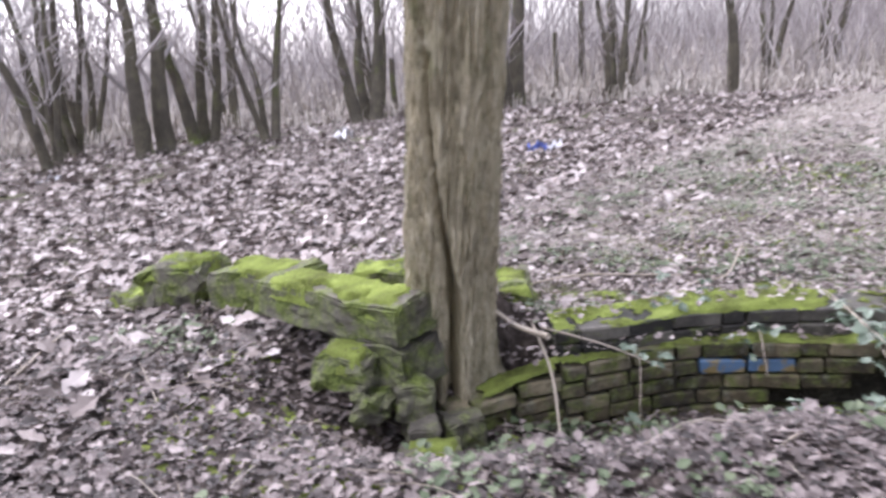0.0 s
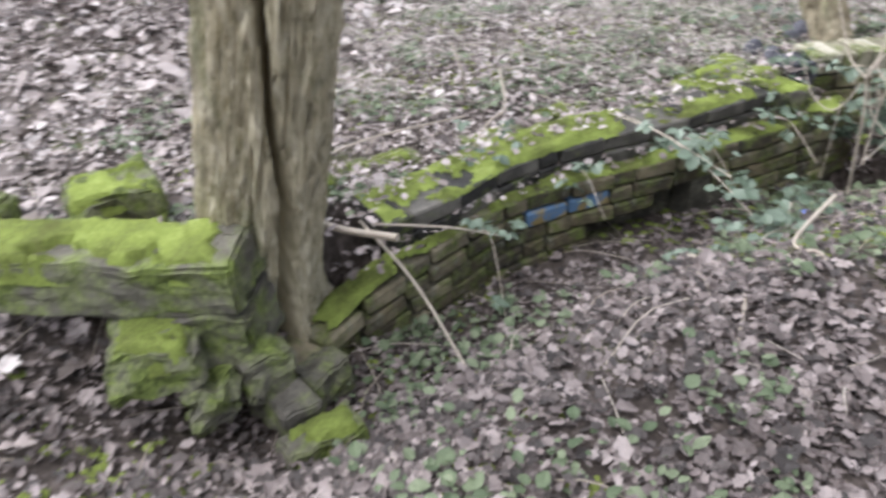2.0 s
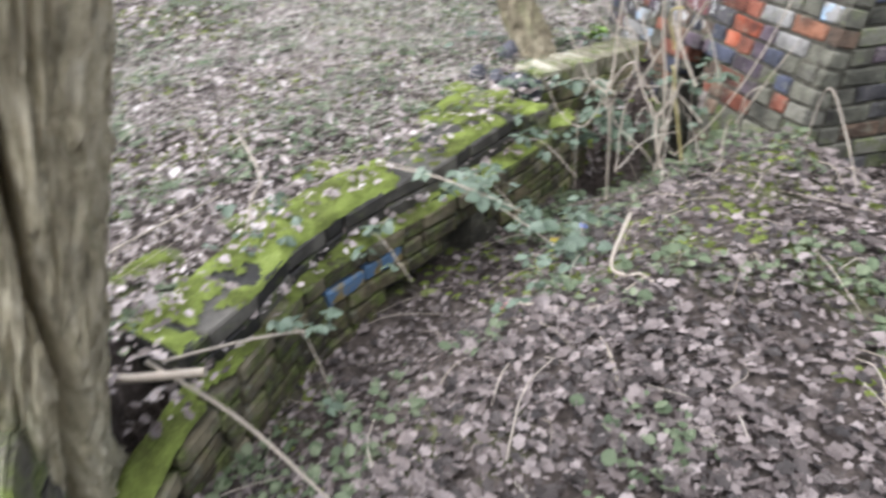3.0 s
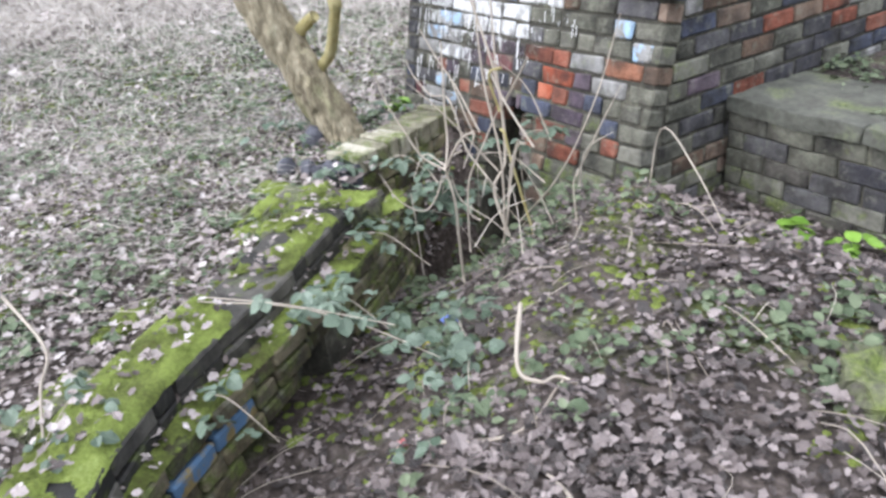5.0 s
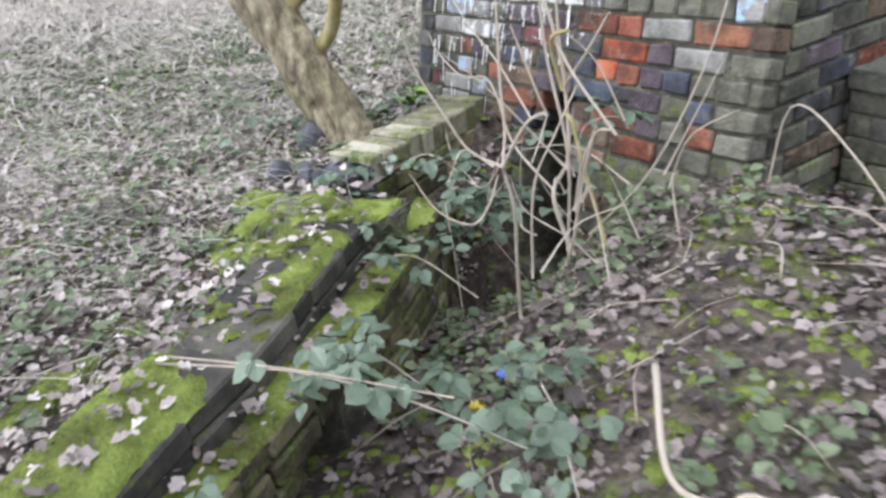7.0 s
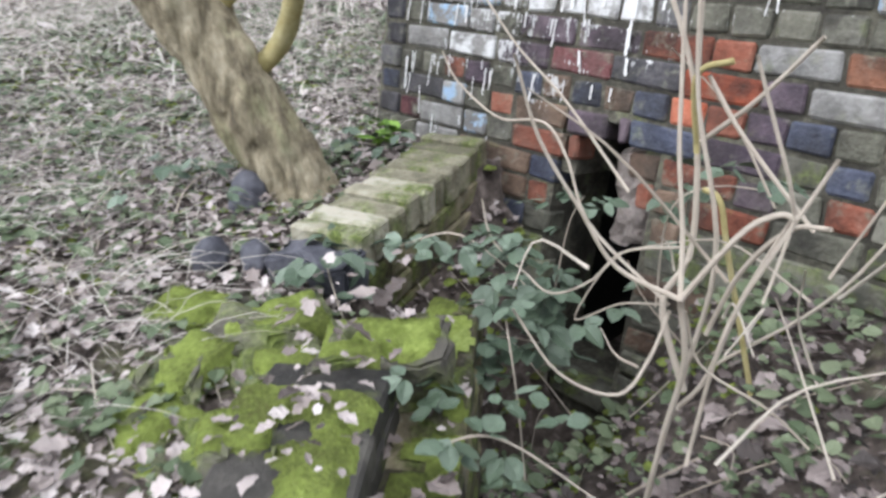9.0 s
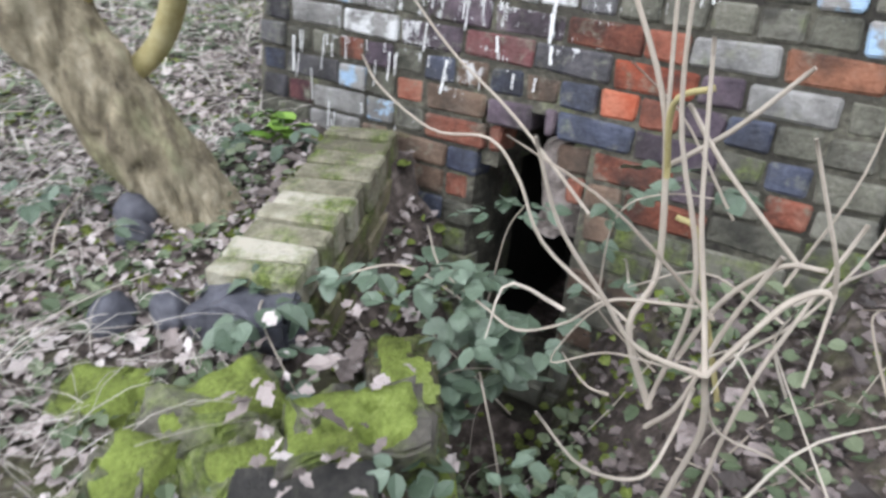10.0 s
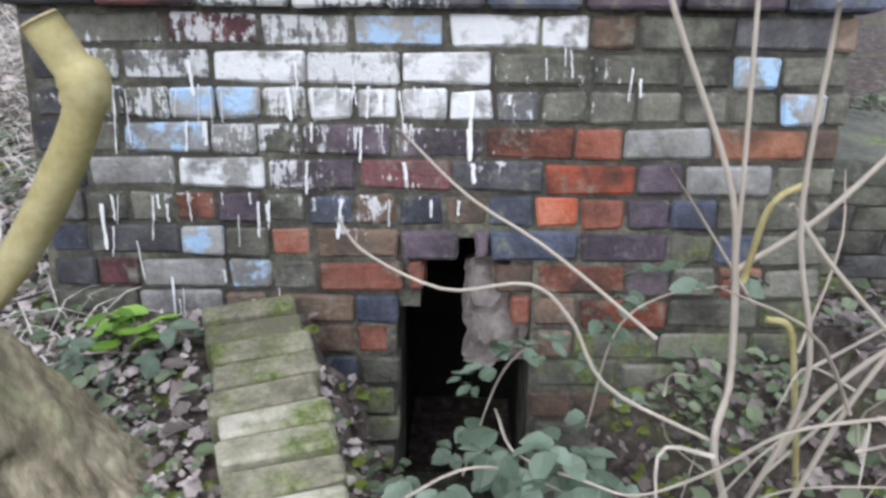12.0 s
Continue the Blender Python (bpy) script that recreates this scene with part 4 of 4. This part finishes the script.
def build_shrub():
    ob = thing("bare_shrub", "bare winter shrub with pruned pale stems in front of the wall", "shrub", (-3.5, -0.28, -0.05))
    o = Vector((3.5, 0.28, 0.05))

    def s(pts, r0, r1, label="", material=None):
        stem_part("stem", [Vector(p) + o for p in pts], r0 * 0.54, r1 * 0.6, ob, material, label)

    s([(-3.50, -0.28, -0.08), (-3.57, -0.29, 0.12), (-3.545, -0.24, 0.24), (-3.57, -0.22, 0.47), (-3.61, -0.22, 0.64), (-3.73, -0.22, 0.89), (-3.80, -0.22, 1.05)], 0.016, 0.007)
    s([(-3.57, -0.22, 0.46), (-3.59, -0.22, 0.66), (-3.62, -0.20, 1.0)], 0.009, 0.006)
    s([(-3.57, -0.22, 0.47), (-3.46, -0.24, 0.58), (-3.36, -0.24, 0.71)], 0.010, 0.007)
    s([(-3.56, -0.24, 0.46), (-3.56, -0.28, 0.62), (-3.50, -0.26, 0.655)], 0.011, 0.010, "sawn-off pale stub", M_LIMB)
    s([(-3.50, -0.3, -0.06), (-3.45, -0.33, 0.30), (-3.53, -0.33, 0.62), (-3.55, -0.33, 0.95)], 0.011, 0.006)
    s([(-3.36, -0.25, -0.05), (-3.45, -0.28, 0.29), (-3.48, -0.28, 0.39), (-3.52, -0.27, 0.40)], 0.011, 0.010, "broken bent stem", M_LIMB)
    s([(-3.30, -0.28, 0.38), (-3.45, -0.29, 0.53), (-3.53, -0.29, 0.63)], 0.008, 0.008, "pale peeled stem")
    s([(-3.56, -0.28, 0.12), (-3.78, -0.27, 0.24), (-3.86, -0.26, 0.38), (-3.94, -0.25, 0.45), (-4.09, -0.24, 0.43), (-4.23, -0.24, 0.50), (-4.28, -0.24, 0.57)], 0.008, 0.004)
    s([(-3.70, -0.25, 0.34), (-3.90, -0.22, 0.50), (-4.05, -0.21, 0.60), (-4.17, -0.21, 0.72)], 0.007, 0.004)
    s([(-3.46, -0.30, 0.10), (-3.40, -0.32, 0.28), (-3.32, -0.34, 0.40), (-3.25, -0.36, 0.43)], 0.011, 0.007)
    s([(-3.49, -0.32, -0.1), (-3.43, -0.34, 0.02), (-3.38, -0.34, 0.24), (-3.32, -0.34, 0.42)], 0.011, 0.008)
    s([(-3.06, 0.10, 0.12), (-3.0, 0.10, 0.42), (-2.75, 0.0, 0.34), (-2.50, -0.08, 0.13)], 0.006, 0.004, "thin arching cane")
    s([(-3.45, -0.25, 0.0), (-3.25, -0.2, 0.25), (-3.15, -0.1, 0.55), (-3.12, 0.0, 0.85)], 0.007, 0.004)
    s([(-3.35, -0.66, 0.39), (-3.44, -0.70, 0.43), (-3.49, -0.73, 0.52), (-3.55, -0.76, 0.63), (-3.58, -0.78, 0.75)], 0.0081, 0.0037, "long pale stem bowed away from the fork")
    s([(-3.36, -0.67, 0.37), (-3.37, -0.70, 0.29), (-3.39, -0.75, 0.24), (-3.46, -0.81, 0.28), (-3.52, -0.85, 0.39)], 0.0062, 0.0037, "pale hooked drooping stem")
    s([(-3.40, -0.55, 0.42), (-3.55, -0.50, 0.34), (-3.64, -0.47, 0.23), (-3.75, -0.45, 0.15), (-3.84, -0.43, 0.16), (-3.96, -0.41, 0.20), (-4.00, -0.40, 0.29)], 0.0056, 0.0037, "pale hooked thin stem")
    s([(-3.35, -0.66, 0.39), (-3.38, -0.62, 0.48), (-3.41, -0.60, 0.59), (-3.43, -0.58, 0.70), (-3.45, -0.56, 0.83)], 0.0081, 0.0050, "upright pale stem")
    s([(-3.35, -0.66, 0.39), (-3.31, -0.64, 0.47), (-3.28, -0.62, 0.52), (-3.25, -0.60, 0.54), (-3.23, -0.60, 0.54)], 0.0087, 0.0074, "thick crooked stem")
    s([(-3.23, -0.60, 0.54), (-3.24, -0.62, 0.60), (-3.27, -0.63, 0.68), (-3.30, -0.64, 0.76)], 0.0062, 0.0037)
    s([(-3.23, -0.60, 0.54), (-3.23, -0.63, 0.48), (-3.23, -0.66, 0.43)], 0.0050, 0.0037)
    s([(-3.35, -0.66, 0.39), (-3.34, -0.64, 0.26), (-3.37, -0.62, 0.08), (-3.40, -0.60, -0.14)], 0.0087, 0.0099)
    s([(-3.22, -0.50, 0.60), (-3.26, -0.55, 0.47), (-3.30, -0.60, 0.32), (-3.33, -0.60, 0.03)], 0.0056, 0.0068)
    s([(-3.35, -0.64, 0.36), (-3.32, -0.62, 0.26), (-3.23, -0.55, 0.18), (-3.17, -0.50, 0.10)], 0.0050, 0.0037)
    s([(-3.75, -0.60, 0.15), (-3.70, -0.62, -0.02), (-3.66, -0.64, -0.20)], 0.0043, 0.0037)
    s([(-3.55, -0.50, 0.34), (-3.60, -0.50, 0.27), (-3.65, -0.50, 0.15), (-3.54, -0.52, 0.24), (-3.41, -0.60, 0.33)], 0.0031, 0.0031)
    rnd = random.Random(12)
    pieces = []
    for i in range(16):
        b = Vector((-3.35 + rnd.uniform(-0.30, 0.45), -0.28 + rnd.uniform(-0.35, 0.25), rnd.uniform(-0.05, 0.35)))
        e = b + Vector((rnd.uniform(-0.35, 0.35), rnd.uniform(-0.2, 0.2), rnd.uniform(-0.05, 0.38)))
        m = b.lerp(e, 0.5) + Vector((rnd.uniform(-0.05, 0.05), rnd.uniform(-0.05, 0.05), rnd.uniform(0, 0.07)))
        pieces.append(tube([p + o for p in bent([b, m, e], 7)], taper(7, rnd.uniform(0.002, 0.0045), 0.0015), 5))
    tagged(link("twig_tangle", *join(pieces), M_TWIG, ob, "tangle of thin pale twigs", smooth=True), kind="stuff")


build_shrub()


def leaf_shape(kind):
    """Outline points (x along, y across) of half a leaf and bend."""
    if kind == "round":
        return ((0.0, 0.0), (0.15, 0.26), (0.45, 0.40), (0.78, 0.26), (1.0, 0.0))
    if kind == "lobed":
        return ((0.0, 0.0), (0.10, 0.10), (0.28, 0.30), (0.45, 0.22), (0.62, 0.36), (0.80, 0.18), (1.0, 0.0))
    return ((0.0, 0.0), (0.25, 0.22), (0.55, 0.27), (0.85, 0.12), (1.0, 0.0))


def add_leaves(name, spots, kind, material, label, category, rnd, parent=None):
    """spots: (place, heading, tilt, roll, length). One mesh of many folded leaves."""
    half = leaf_shape(kind)
    verts, faces = [], []
    m = len(half)
    for place, head, tilt, roll, ln in spots:
        e = Matrix.Translation(place) @ Euler((roll, tilt, head)).to_matrix().to_4x4()
        cup, fold = rnd.uniform(-0.35, 0.45), rnd.uniform(0.05, 0.4)
        wid = rnd.uniform(0.75, 1.15)
        o = len(verts)
        for x, y in half:
            zc = cup * x * (1 - x) + rnd.uniform(-0.02, 0.02)
            verts.append(e @ Vector((x * ln, 0, zc * ln)))
        for sgn in (1, -1):
            for x, y in half[1:-1]:
                zc = cup * x * (1 - x) + fold * y + rnd.uniform(-0.05, 0.05)
                verts.append(e @ Vector((x * ln, sgn * y * ln * wid, zc * ln)))
        for side in range(2):
            b = o + m + side * (m - 2)
            ring = [o] + [b + i for i in range(m - 2)] + [o + m - 1]
            for i in range(m - 1):
                q = [o + i, o + i + 1, ring[i + 1], ring[i]]
                q = [v for k, v in enumerate(q) if v not in q[:k]]
                if len(q) > 2:
                    faces.append(q if side else q[::-1])
    ob = link(name, verts, faces, material, parent, smooth=False)
    return tagged(ob, label, category, kind="stuff")


def blocked(x, y):
    """True where walls stand, so that no litter lies there."""
    if y > 0.12 + 0.0 and x < -3.2 and x > -5.12:
        return True
    dx, dy = x + 4.565, y - 0.10
    s = dx * 0.34 + dy * -0.94
    c = dx * 0.94 + dy * 0.34
    if -0.1 < s < 0.9 and abs(c) < 0.12:
        return True
    return False


def wall_offset(x, y):
    d2 = (LINE[:, 0] - x) ** 2 + (LINE[:, 1] - y) ** 2
    j = int(d2.argmin())
    t = LINE[min(j + 1, 80)] - LINE[max(j - 1, 0)]
    side = t[0] * (y - LINE[j, 1]) - t[1] * (x - LINE[j, 0])
    d = math.sqrt(d2[j])
    return (d if side < 0 else -d), j


def build_litter():
    rnd = random.Random(21)
    spots, darker = [], []
    zones = ((60000, -5.6, 0.2, -4.4, 0.7, 0.013, 0.046), (9000, -2.4, 0.2, -4.6, -2.2, 0.02, 0.05), (5000, -2.3, -0.9, -2.3, -1.0, 0.015, 0.05), (14000, -9, -5.4, -4.5, 2.5, 0.02, 0.06), (16000, -9, 1.0, -9, -4.0, 0.035, 0.085), (30000, -24, 1, -19, -3.0, 0.06, 0.14), (12000, -22, -8, -5, 8, 0.06, 0.14))
    for count, x0, x1, y0, y1, s0, s1 in zones:
        xs = np.array([rnd.uniform(x0, x1) for _ in range(count)])
        ys = np.array([rnd.uniform(y0, y1) for _ in range(count)])
        zs = land(xs, ys)
        for x, y, z in zip(xs, ys, zs):
            if blocked(x, y) or z < -0.42:
                continue
            if s1 < 0.07:
                d, j = wall_offset(x, y)
                if -0.40 < d < 0.0 and 2 < j < 79:
                    if rnd.random() < 0.72 or j < 10:
                        continue
                    z = 0.195 if d < -0.14 else 0.075
            ln = rnd.uniform(s0, s1) * (1.7 if rnd.random() < 0.05 else 1)
            # leaves inside the hollow get the darker material and lie thinner
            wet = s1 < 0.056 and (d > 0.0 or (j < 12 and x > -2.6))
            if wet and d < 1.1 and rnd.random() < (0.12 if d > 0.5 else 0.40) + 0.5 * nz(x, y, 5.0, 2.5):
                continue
            (darker if wet else spots).append((Vector((x, y, z + bumps(x, y) + rnd.uniform(0.004, 0.03))), rnd.uniform(0, 6.3), rnd.uniform(-0.5, 0.35), rnd.uniform(-0.6, 0.6), ln))
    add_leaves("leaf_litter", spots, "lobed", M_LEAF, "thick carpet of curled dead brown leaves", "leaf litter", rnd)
    add_leaves("damp_leaf_litter", darker, "lobed", M_DARKLEAF, "dark dead leaves on bare soil in the hollow", "leaf litter", rnd)
    # small green seedlings and ground ivy
    spots = []
    for c in range(7600):
        x, y = rnd.uniform(-9.5, -0.6), rnd.uniform(-4.0, 1.6)
        d, j = wall_offset(x, y)
        dense = nz(x, y, 11.0, 1.6) + 0.4 * nz(x, y, 4.0, 5.0) + (0.12 if d > 0.15 else 0) + (0.30 if x < -3.3 else 0) + (0.2 if x < -4.5 and y > -1.6 else 0)
        if dense < 0.12 or blocked(x, y) or -0.28 < d < 0.02:
            continue
        z = at_land(x, y)
        for q in range(rnd.randrange(4, 11)):
            a, r = rnd.uniform(0, 6.3), rnd.uniform(0, 0.07)
            spots.append((Vector((x + r * math.cos(a), y + r * math.sin(a), z + rnd.uniform(0.012, 0.05))), a, rnd.uniform(-0.5, 0.2), rnd.uniform(-0.4, 0.4), rnd.choice((0.014, 0.018, 0.024, 0.032, 0.044)) * rnd.uniform(0.8, 1.2)))
    add_leaves("ground_ivy", spots, "round", M_GREEN, "low green seedlings and ground ivy among dead leaves", "ground plants", rnd)
    # moss tufts scattered over the floor
    geo = []
    for c in range(13000):
        x, y = rnd.uniform(-9.0, -0.6), rnd.uniform(-3.4, 1.2)
        if blocked(x, y) or nz(x, y, 17.0, 1.3) + 0.3 * nz(x, y, 2.0, 6.0) + (0.28 if x < -3.4 else 0.05) + (0.18 if x < -4.4 and y > -1.6 else 0) < 0.16:
            continue
        z = at_land(x, y)
        r = rnd.uniform(0.006, 0.028)
        n = 7
        vs = [(x, y, z + r * 0.35)]
        for ring, (fr, fz) in enumerate(((0.55, 0.28), (1.0, -0.05))):
            for q in range(n):
                w = 2 * math.pi * q / n
                rr = r * fr * (1 + 0.55 * nz(x * 9 + math.cos(w) * 2, y * 9 + math.sin(w) * 2, ring))
                vs.append((x + rr * math.cos(w), y + rr * math.sin(w), z + r * fz + 0.2 * r * nz(q, x * 20, y * 20)))
        fs = [(0, 1 + q, 1 + (q + 1) % n) for q in range(n)] + [(1 + q, 1 + n + q, 1 + n + (q + 1) % n, 1 + (q + 1) % n) for q in range(n)]
        geo.append((vs, fs))
    tagged(link("moss_tufts", *join(geo), M_MOSS, smooth=True), "bright moss tufts among the dead leaves", "moss", kind="stuff")


build_litter()


def bramble(name_seed, spine, count, size, spread):
    rnd = random.Random(name_seed)
    base = Vector(spine[0])
    ob = thing("bramble", "trailing bramble with grey-green leaves over the wall", "bramble", tuple(base), group="brambles along the old walls")
    line = [p - base for p in bent(spine, 16)]
    link("cane", *tube(line, taper(16, 0.003, 0.0018), 6), M_TWIG, ob, smooth=True)
    spots = []
    for i in range(count):
        p = line[rnd.randrange(1, 17)] + Vector((rnd.gauss(0, spread), rnd.gauss(0, spread), abs(rnd.gauss(0, spread * 0.6))))
        h = rnd.uniform(0, 6.3)
        for k in (-1.15, 0.0, 1.15):
            ln = size * rnd.uniform(0.7, 1.2) * (1.15 if k == 0 else 0.9)
            spots.append((p + Vector((math.cos(h + k), math.sin(h + k), 0)) * 0.008, h + k, rnd.uniform(0.0, 0.7), rnd.uniform(-0.5, 0.5), ln))
    tagged(add_leaves("leaves", spots, "round", M_BRAMBLE, "", "", rnd, ob), "grey-green trifoliate leaves")


def build_brambles():
    bramble(1, [(-3.45, -1.62, 0.19), (-3.15, -1.41, 0.22), (-2.95, -1.25, 0.17), (-2.75, -1.12, 0.10)], 15, 0.060, 0.045)
    bramble(2, [(-3.30, -1.30, 0.14), (-3.20, -1.22, 0.16), (-3.05, -1.12, 0.04)], 13, 0.055, 0.05)
    bramble(3, [(-3.05, -1.75, 0.10), (-2.98, -1.70, 0.12), (-2.85, -1.62, 0.0)], 7, 0.045, 0.045)
    bramble(4, [(-2.60, -2.10, 0.06), (-2.55, -2.02, 0.08), (-2.42, -1.95, -0.17)], 8, 0.042, 0.04)
    bramble(5, [(-4.22, -0.50, 0.12), (-4.05, -0.45, 0.20), (-3.92, -0.40, 0.13), (-3.80, -0.36, 0.02)], 26, 0.062, 0.055)
    bramble(6, [(-4.28, -0.62, 0.14), (-4.20, -0.72, 0.17), (-4.05, -0.78, 0.05)], 12, 0.064, 0.04)
    bramble(7, [(-3.95, -0.60, -0.10), (-3.90, -0.48, -0.02), (-3.80, -0.30, -0.10)], 30, 0.060, 0.08)
    bramble(8, [(-3.75, 0.02, -0.1), (-3.72, -0.02, 0.20), (-3.62, -0.02, 0.30), (-3.45, -0.02, 0.33)], 13, 0.05, 0.05)
    bramble(9, [(-4.05, -0.05, -0.2), (-3.98, -0.08, 0.10), (-3.92, -0.10, 0.22)], 12, 0.05, 0.045)
    bramble(10, [(-2.75, -1.05, 0.0), (-2.60, -1.22, 0.02), (-2.38, -1.32, 0.04)], 20, 0.045, 0.08)
    bramble(11, [(-3.0, -0.85, -0.02), (-2.9, -0.95, 0.08), (-2.75, -1.0, 0.05)], 15, 0.048, 0.07)
    bramble(12, [(-3.30, -2.02, 0.14), (-3.15, -2.08, 0.2), (-2.95, -2.22, 0.17)], 12, 0.042, 0.06)
    bramble(13, [(-3.62, -0.95, 0.12), (-3.55, -0.85, 0.12), (-3.40, -0.75, 0.0)], 12, 0.05, 0.06)
    bramble(14, [(-4.75, -0.85, 0.13), (-4.9, -0.7, 0.18), (-5.1, -0.4, 0.15)], 12, 0.05, 0.09)
    bramble(15, [(-4.70, 0.02, 0.08), (-4.85, -0.05, 0.14), (-5.0, -0.05, 0.12)], 14, 0.05, 0.07)


build_brambles()


def build_small_plants():
    """Bright young leaves by the plinth and beside the wing wall."""
    rnd = random.Random(77)
    for x, y in ((-2.62, 0.42), (-2.42, 0.46), (-4.80, -0.02)):
        z = at_land(x, y)
        ob = thing("green_plant", "young bright green leafy plant on the leaf floor", "plant", (x, y, z), group="young green plants")
        stalk = bent([(0, 0, -0.02), (0.01, 0.0, 0.05), (0.0, 0.01, 0.10)], 4)
        link("stalk", *tube(stalk, taper(4, 0.003, 0.002), 5), M_GREEN, ob)
        spots = [(Vector((0.05 * rnd.uniform(-1, 1), 0.05 * rnd.uniform(-1, 1), rnd.uniform(0.03, 0.11))), rnd.uniform(0, 6.3), rnd.uniform(-0.2, 0.5), rnd.uniform(-0.4, 0.4), rnd.uniform(0.05, 0.09)) for _ in range(16)]
        add_leaves("foliage", spots, "round", M_FRESH, "fresh green leaves", "", rnd, ob)


build_small_plants()


def build_loose_twigs():
    def twig(pts, r0, r1, label):
        base = Vector(pts[0])
        n = len(pts) * 5
        ob = link("twig", *tube([p - base for p in bent(pts, n)], taper(n, r0, r1), 7, wob=0.15), M_TWIG, None, smooth=True)
        ob.location = base
        tagged(ob, label, "twig", "fallen twigs")

    pale = "pale dry bent twig lying on dead leaves"
    twig([(-2.62, -0.91, 0.26), (-2.48, -1.04, 0.18), (-2.37, -1.05, 0.20), (-2.33, -1.00, 0.21), (-2.11, -0.96, 0.18)], 0.007, 0.004, pale)
    twig([(-2.50, -1.35, 0.08), (-2.30, -1.19, 0.16), (-2.33, -1.01, 0.21)], 0.006, 0.004, pale)
    twig([(-2.30, -1.22, 0.16), (-2.12, -1.19, 0.19), (-1.95, -1.20, 0.19)], 0.007, 0.004, pale)
    twig([(-2.75, -2.95, 0.30), (-2.52, -2.80, 0.29), (-2.40, -2.66, 0.24), (-2.36, -2.50, 0.20), (-2.29, -2.28, 0.22)], 0.010, 0.013, "pale curved broken branch beside the split tree")
    twig([(-2.40, -2.44, 0.21), (-2.22, -2.22, 0.10), (-1.98, -2.02, -0.02)], 0.006, 0.004, "thin grey stick leaning over the curved wall")
    twig([(-2.40, -2.40, 0.20), (-2.50, -2.15, 0.14), (-2.60, -1.95, 0.05)], 0.005, 0.003, "thin grey stick leaning over the curved wall")
    twig([(-0.60, -3.75, 0.14), (-0.95, -4.05, 0.20), (-1.24, -4.39, 0.18)], 0.007, 0.004, pale)
    twig([(-0.70, -3.32, 0.14), (-0.9, -3.36, 0.16), (-1.12, -3.50, 0.20)], 0.006, 0.005, pale)
    twig([(-1.88, -1.30, 0.19), (-2.05, -1.26, 0.22), (-2.25, -1.23, 0.16)], 0.006, 0.004, pale)
    twig([(-3.94, -2.16, 0.22), (-3.58, -2.09, 0.16), (-3.30, -2.13, 0.19), (-3.05, -2.16, 0.18)], 0.006, 0.004, pale)
    twig([(-3.45, -1.60, 0.20), (-3.15, -1.41, 0.225), (-2.90, -1.18, 0.17)], 0.0026, 0.002, "thin green-brown bramble cane across the wall")
    twig([(-2.60, -2.95, 0.16), (-2.95, -2.62, 0.24), (-3.40, -2.25, 0.18)], 0.006, 0.004, pale)
    twig([(-3.75, -2.3, 0.14), (-3.65, -2.3, 0.30), (-3.7, -2.35, 0.42)], 0.006, 0.004, "pale upright broken twig")
    rnd = random.Random(31)
    geo = []
    for i in range(420):
        x, y = rnd.uniform(-6.0, -0.4), rnd.uniform(-4.2, 0.1)
        if blocked(x, y):
            continue
        w, ln = rnd.uniform(0, 6.3), rnd.uniform(0.08, 0.42)
        a = Vector((x, y, at_land(x, y) + 0.015))
        x2, y2 = x + ln * math.cos(w), y + ln * math.sin(w)
        b = Vector((x2, y2, at_land(x2, y2) + rnd.uniform(0.01, 0.06)))
        m = a.lerp(b, 0.5) + Vector((rnd.uniform(-0.03, 0.03), rnd.uniform(-0.03, 0.03), rnd.uniform(0.0, 0.04)))
        r = rnd.uniform(0.0012, 0.0035)
        geo.append(tube(bent([a, m, b], 5), taper(5, r, r * 0.5), 4))
    tagged(link("scattered_twigs", *join(geo), M_TWIG, smooth=True), "thin dead stalks and twigs strewn on the leaves", "twigs", kind="stuff")


build_loose_twigs()


def litter_piece(name, label, at, size, seed, material):
    """A crumpled scrap."""
    bm = bmesh.new()
    bmesh.ops.create_grid(bm, x_segments=9, y_segments=7, size=0.5)
    for v in bm.verts:
        x, y = v.co.x * size[0], v.co.y * size[1]
        v.co = Vector((x, y, size[2] * (0.5 + 0.9 * nz(v.co.x * 3, v.co.y * 3, seed) + 0.4 * nz(v.co.x * 9, v.co.y * 9, seed))))
    bmesh.ops.solidify(bm, geom=bm.faces[:], thickness=0.0015)
    ob = part(name, bm, material, None)
    ob.matrix_world = pose(*at, 8, -6, seed * 40)
    tagged(ob, label, "litter")


litter_piece("paper_scrap", "crumpled white paper scrap on dead leaves", (-3.36, -10.69, 0.13), (0.30, 0.2, 0.08), 1, M_PAPER)
litter_piece("plastic_bag", "pale crumpled plastic bag on dead leaves", (-7.6, -10.0, 0.15), (0.3, 0.25, 0.14), 2, M_PAPER)
litter_piece("blue_wrapper", "crumpled blue and white wrapper on dead leaves", (-7.1, -5.8, 0.13), (0.22, 0.16, 0.14), 3, M_BLUEWRAP)
litter_piece("paper_scrap", "white scrap beside the blue wrapper", (-7.25, -5.66, 0.16), (0.16, 0.12, 0.1), 4, M_PAPER)
litter_piece("blue_wrapper", "small bright blue wrapper under the brambles", (-3.22, -0.80, at_land(-3.22, -0.80) + 0.01), (0.06, 0.05, 0.04), 5, M_BLUEWRAP)
litter_piece("yellow_wrapper", "torn yellow wrapper in the pit", (-3.20, -0.93, at_land(-3.20, -0.93) + 0.01), (0.05, 0.04, 0.03), 6, M_YELLOW)
litter_piece("red_wrapper", "small red and white wrapper scrap", (-2.67, -1.33, at_land(-2.67, -1.33) + 0.01), (0.04, 0.03, 0.02), 7, M_REDWRAP)
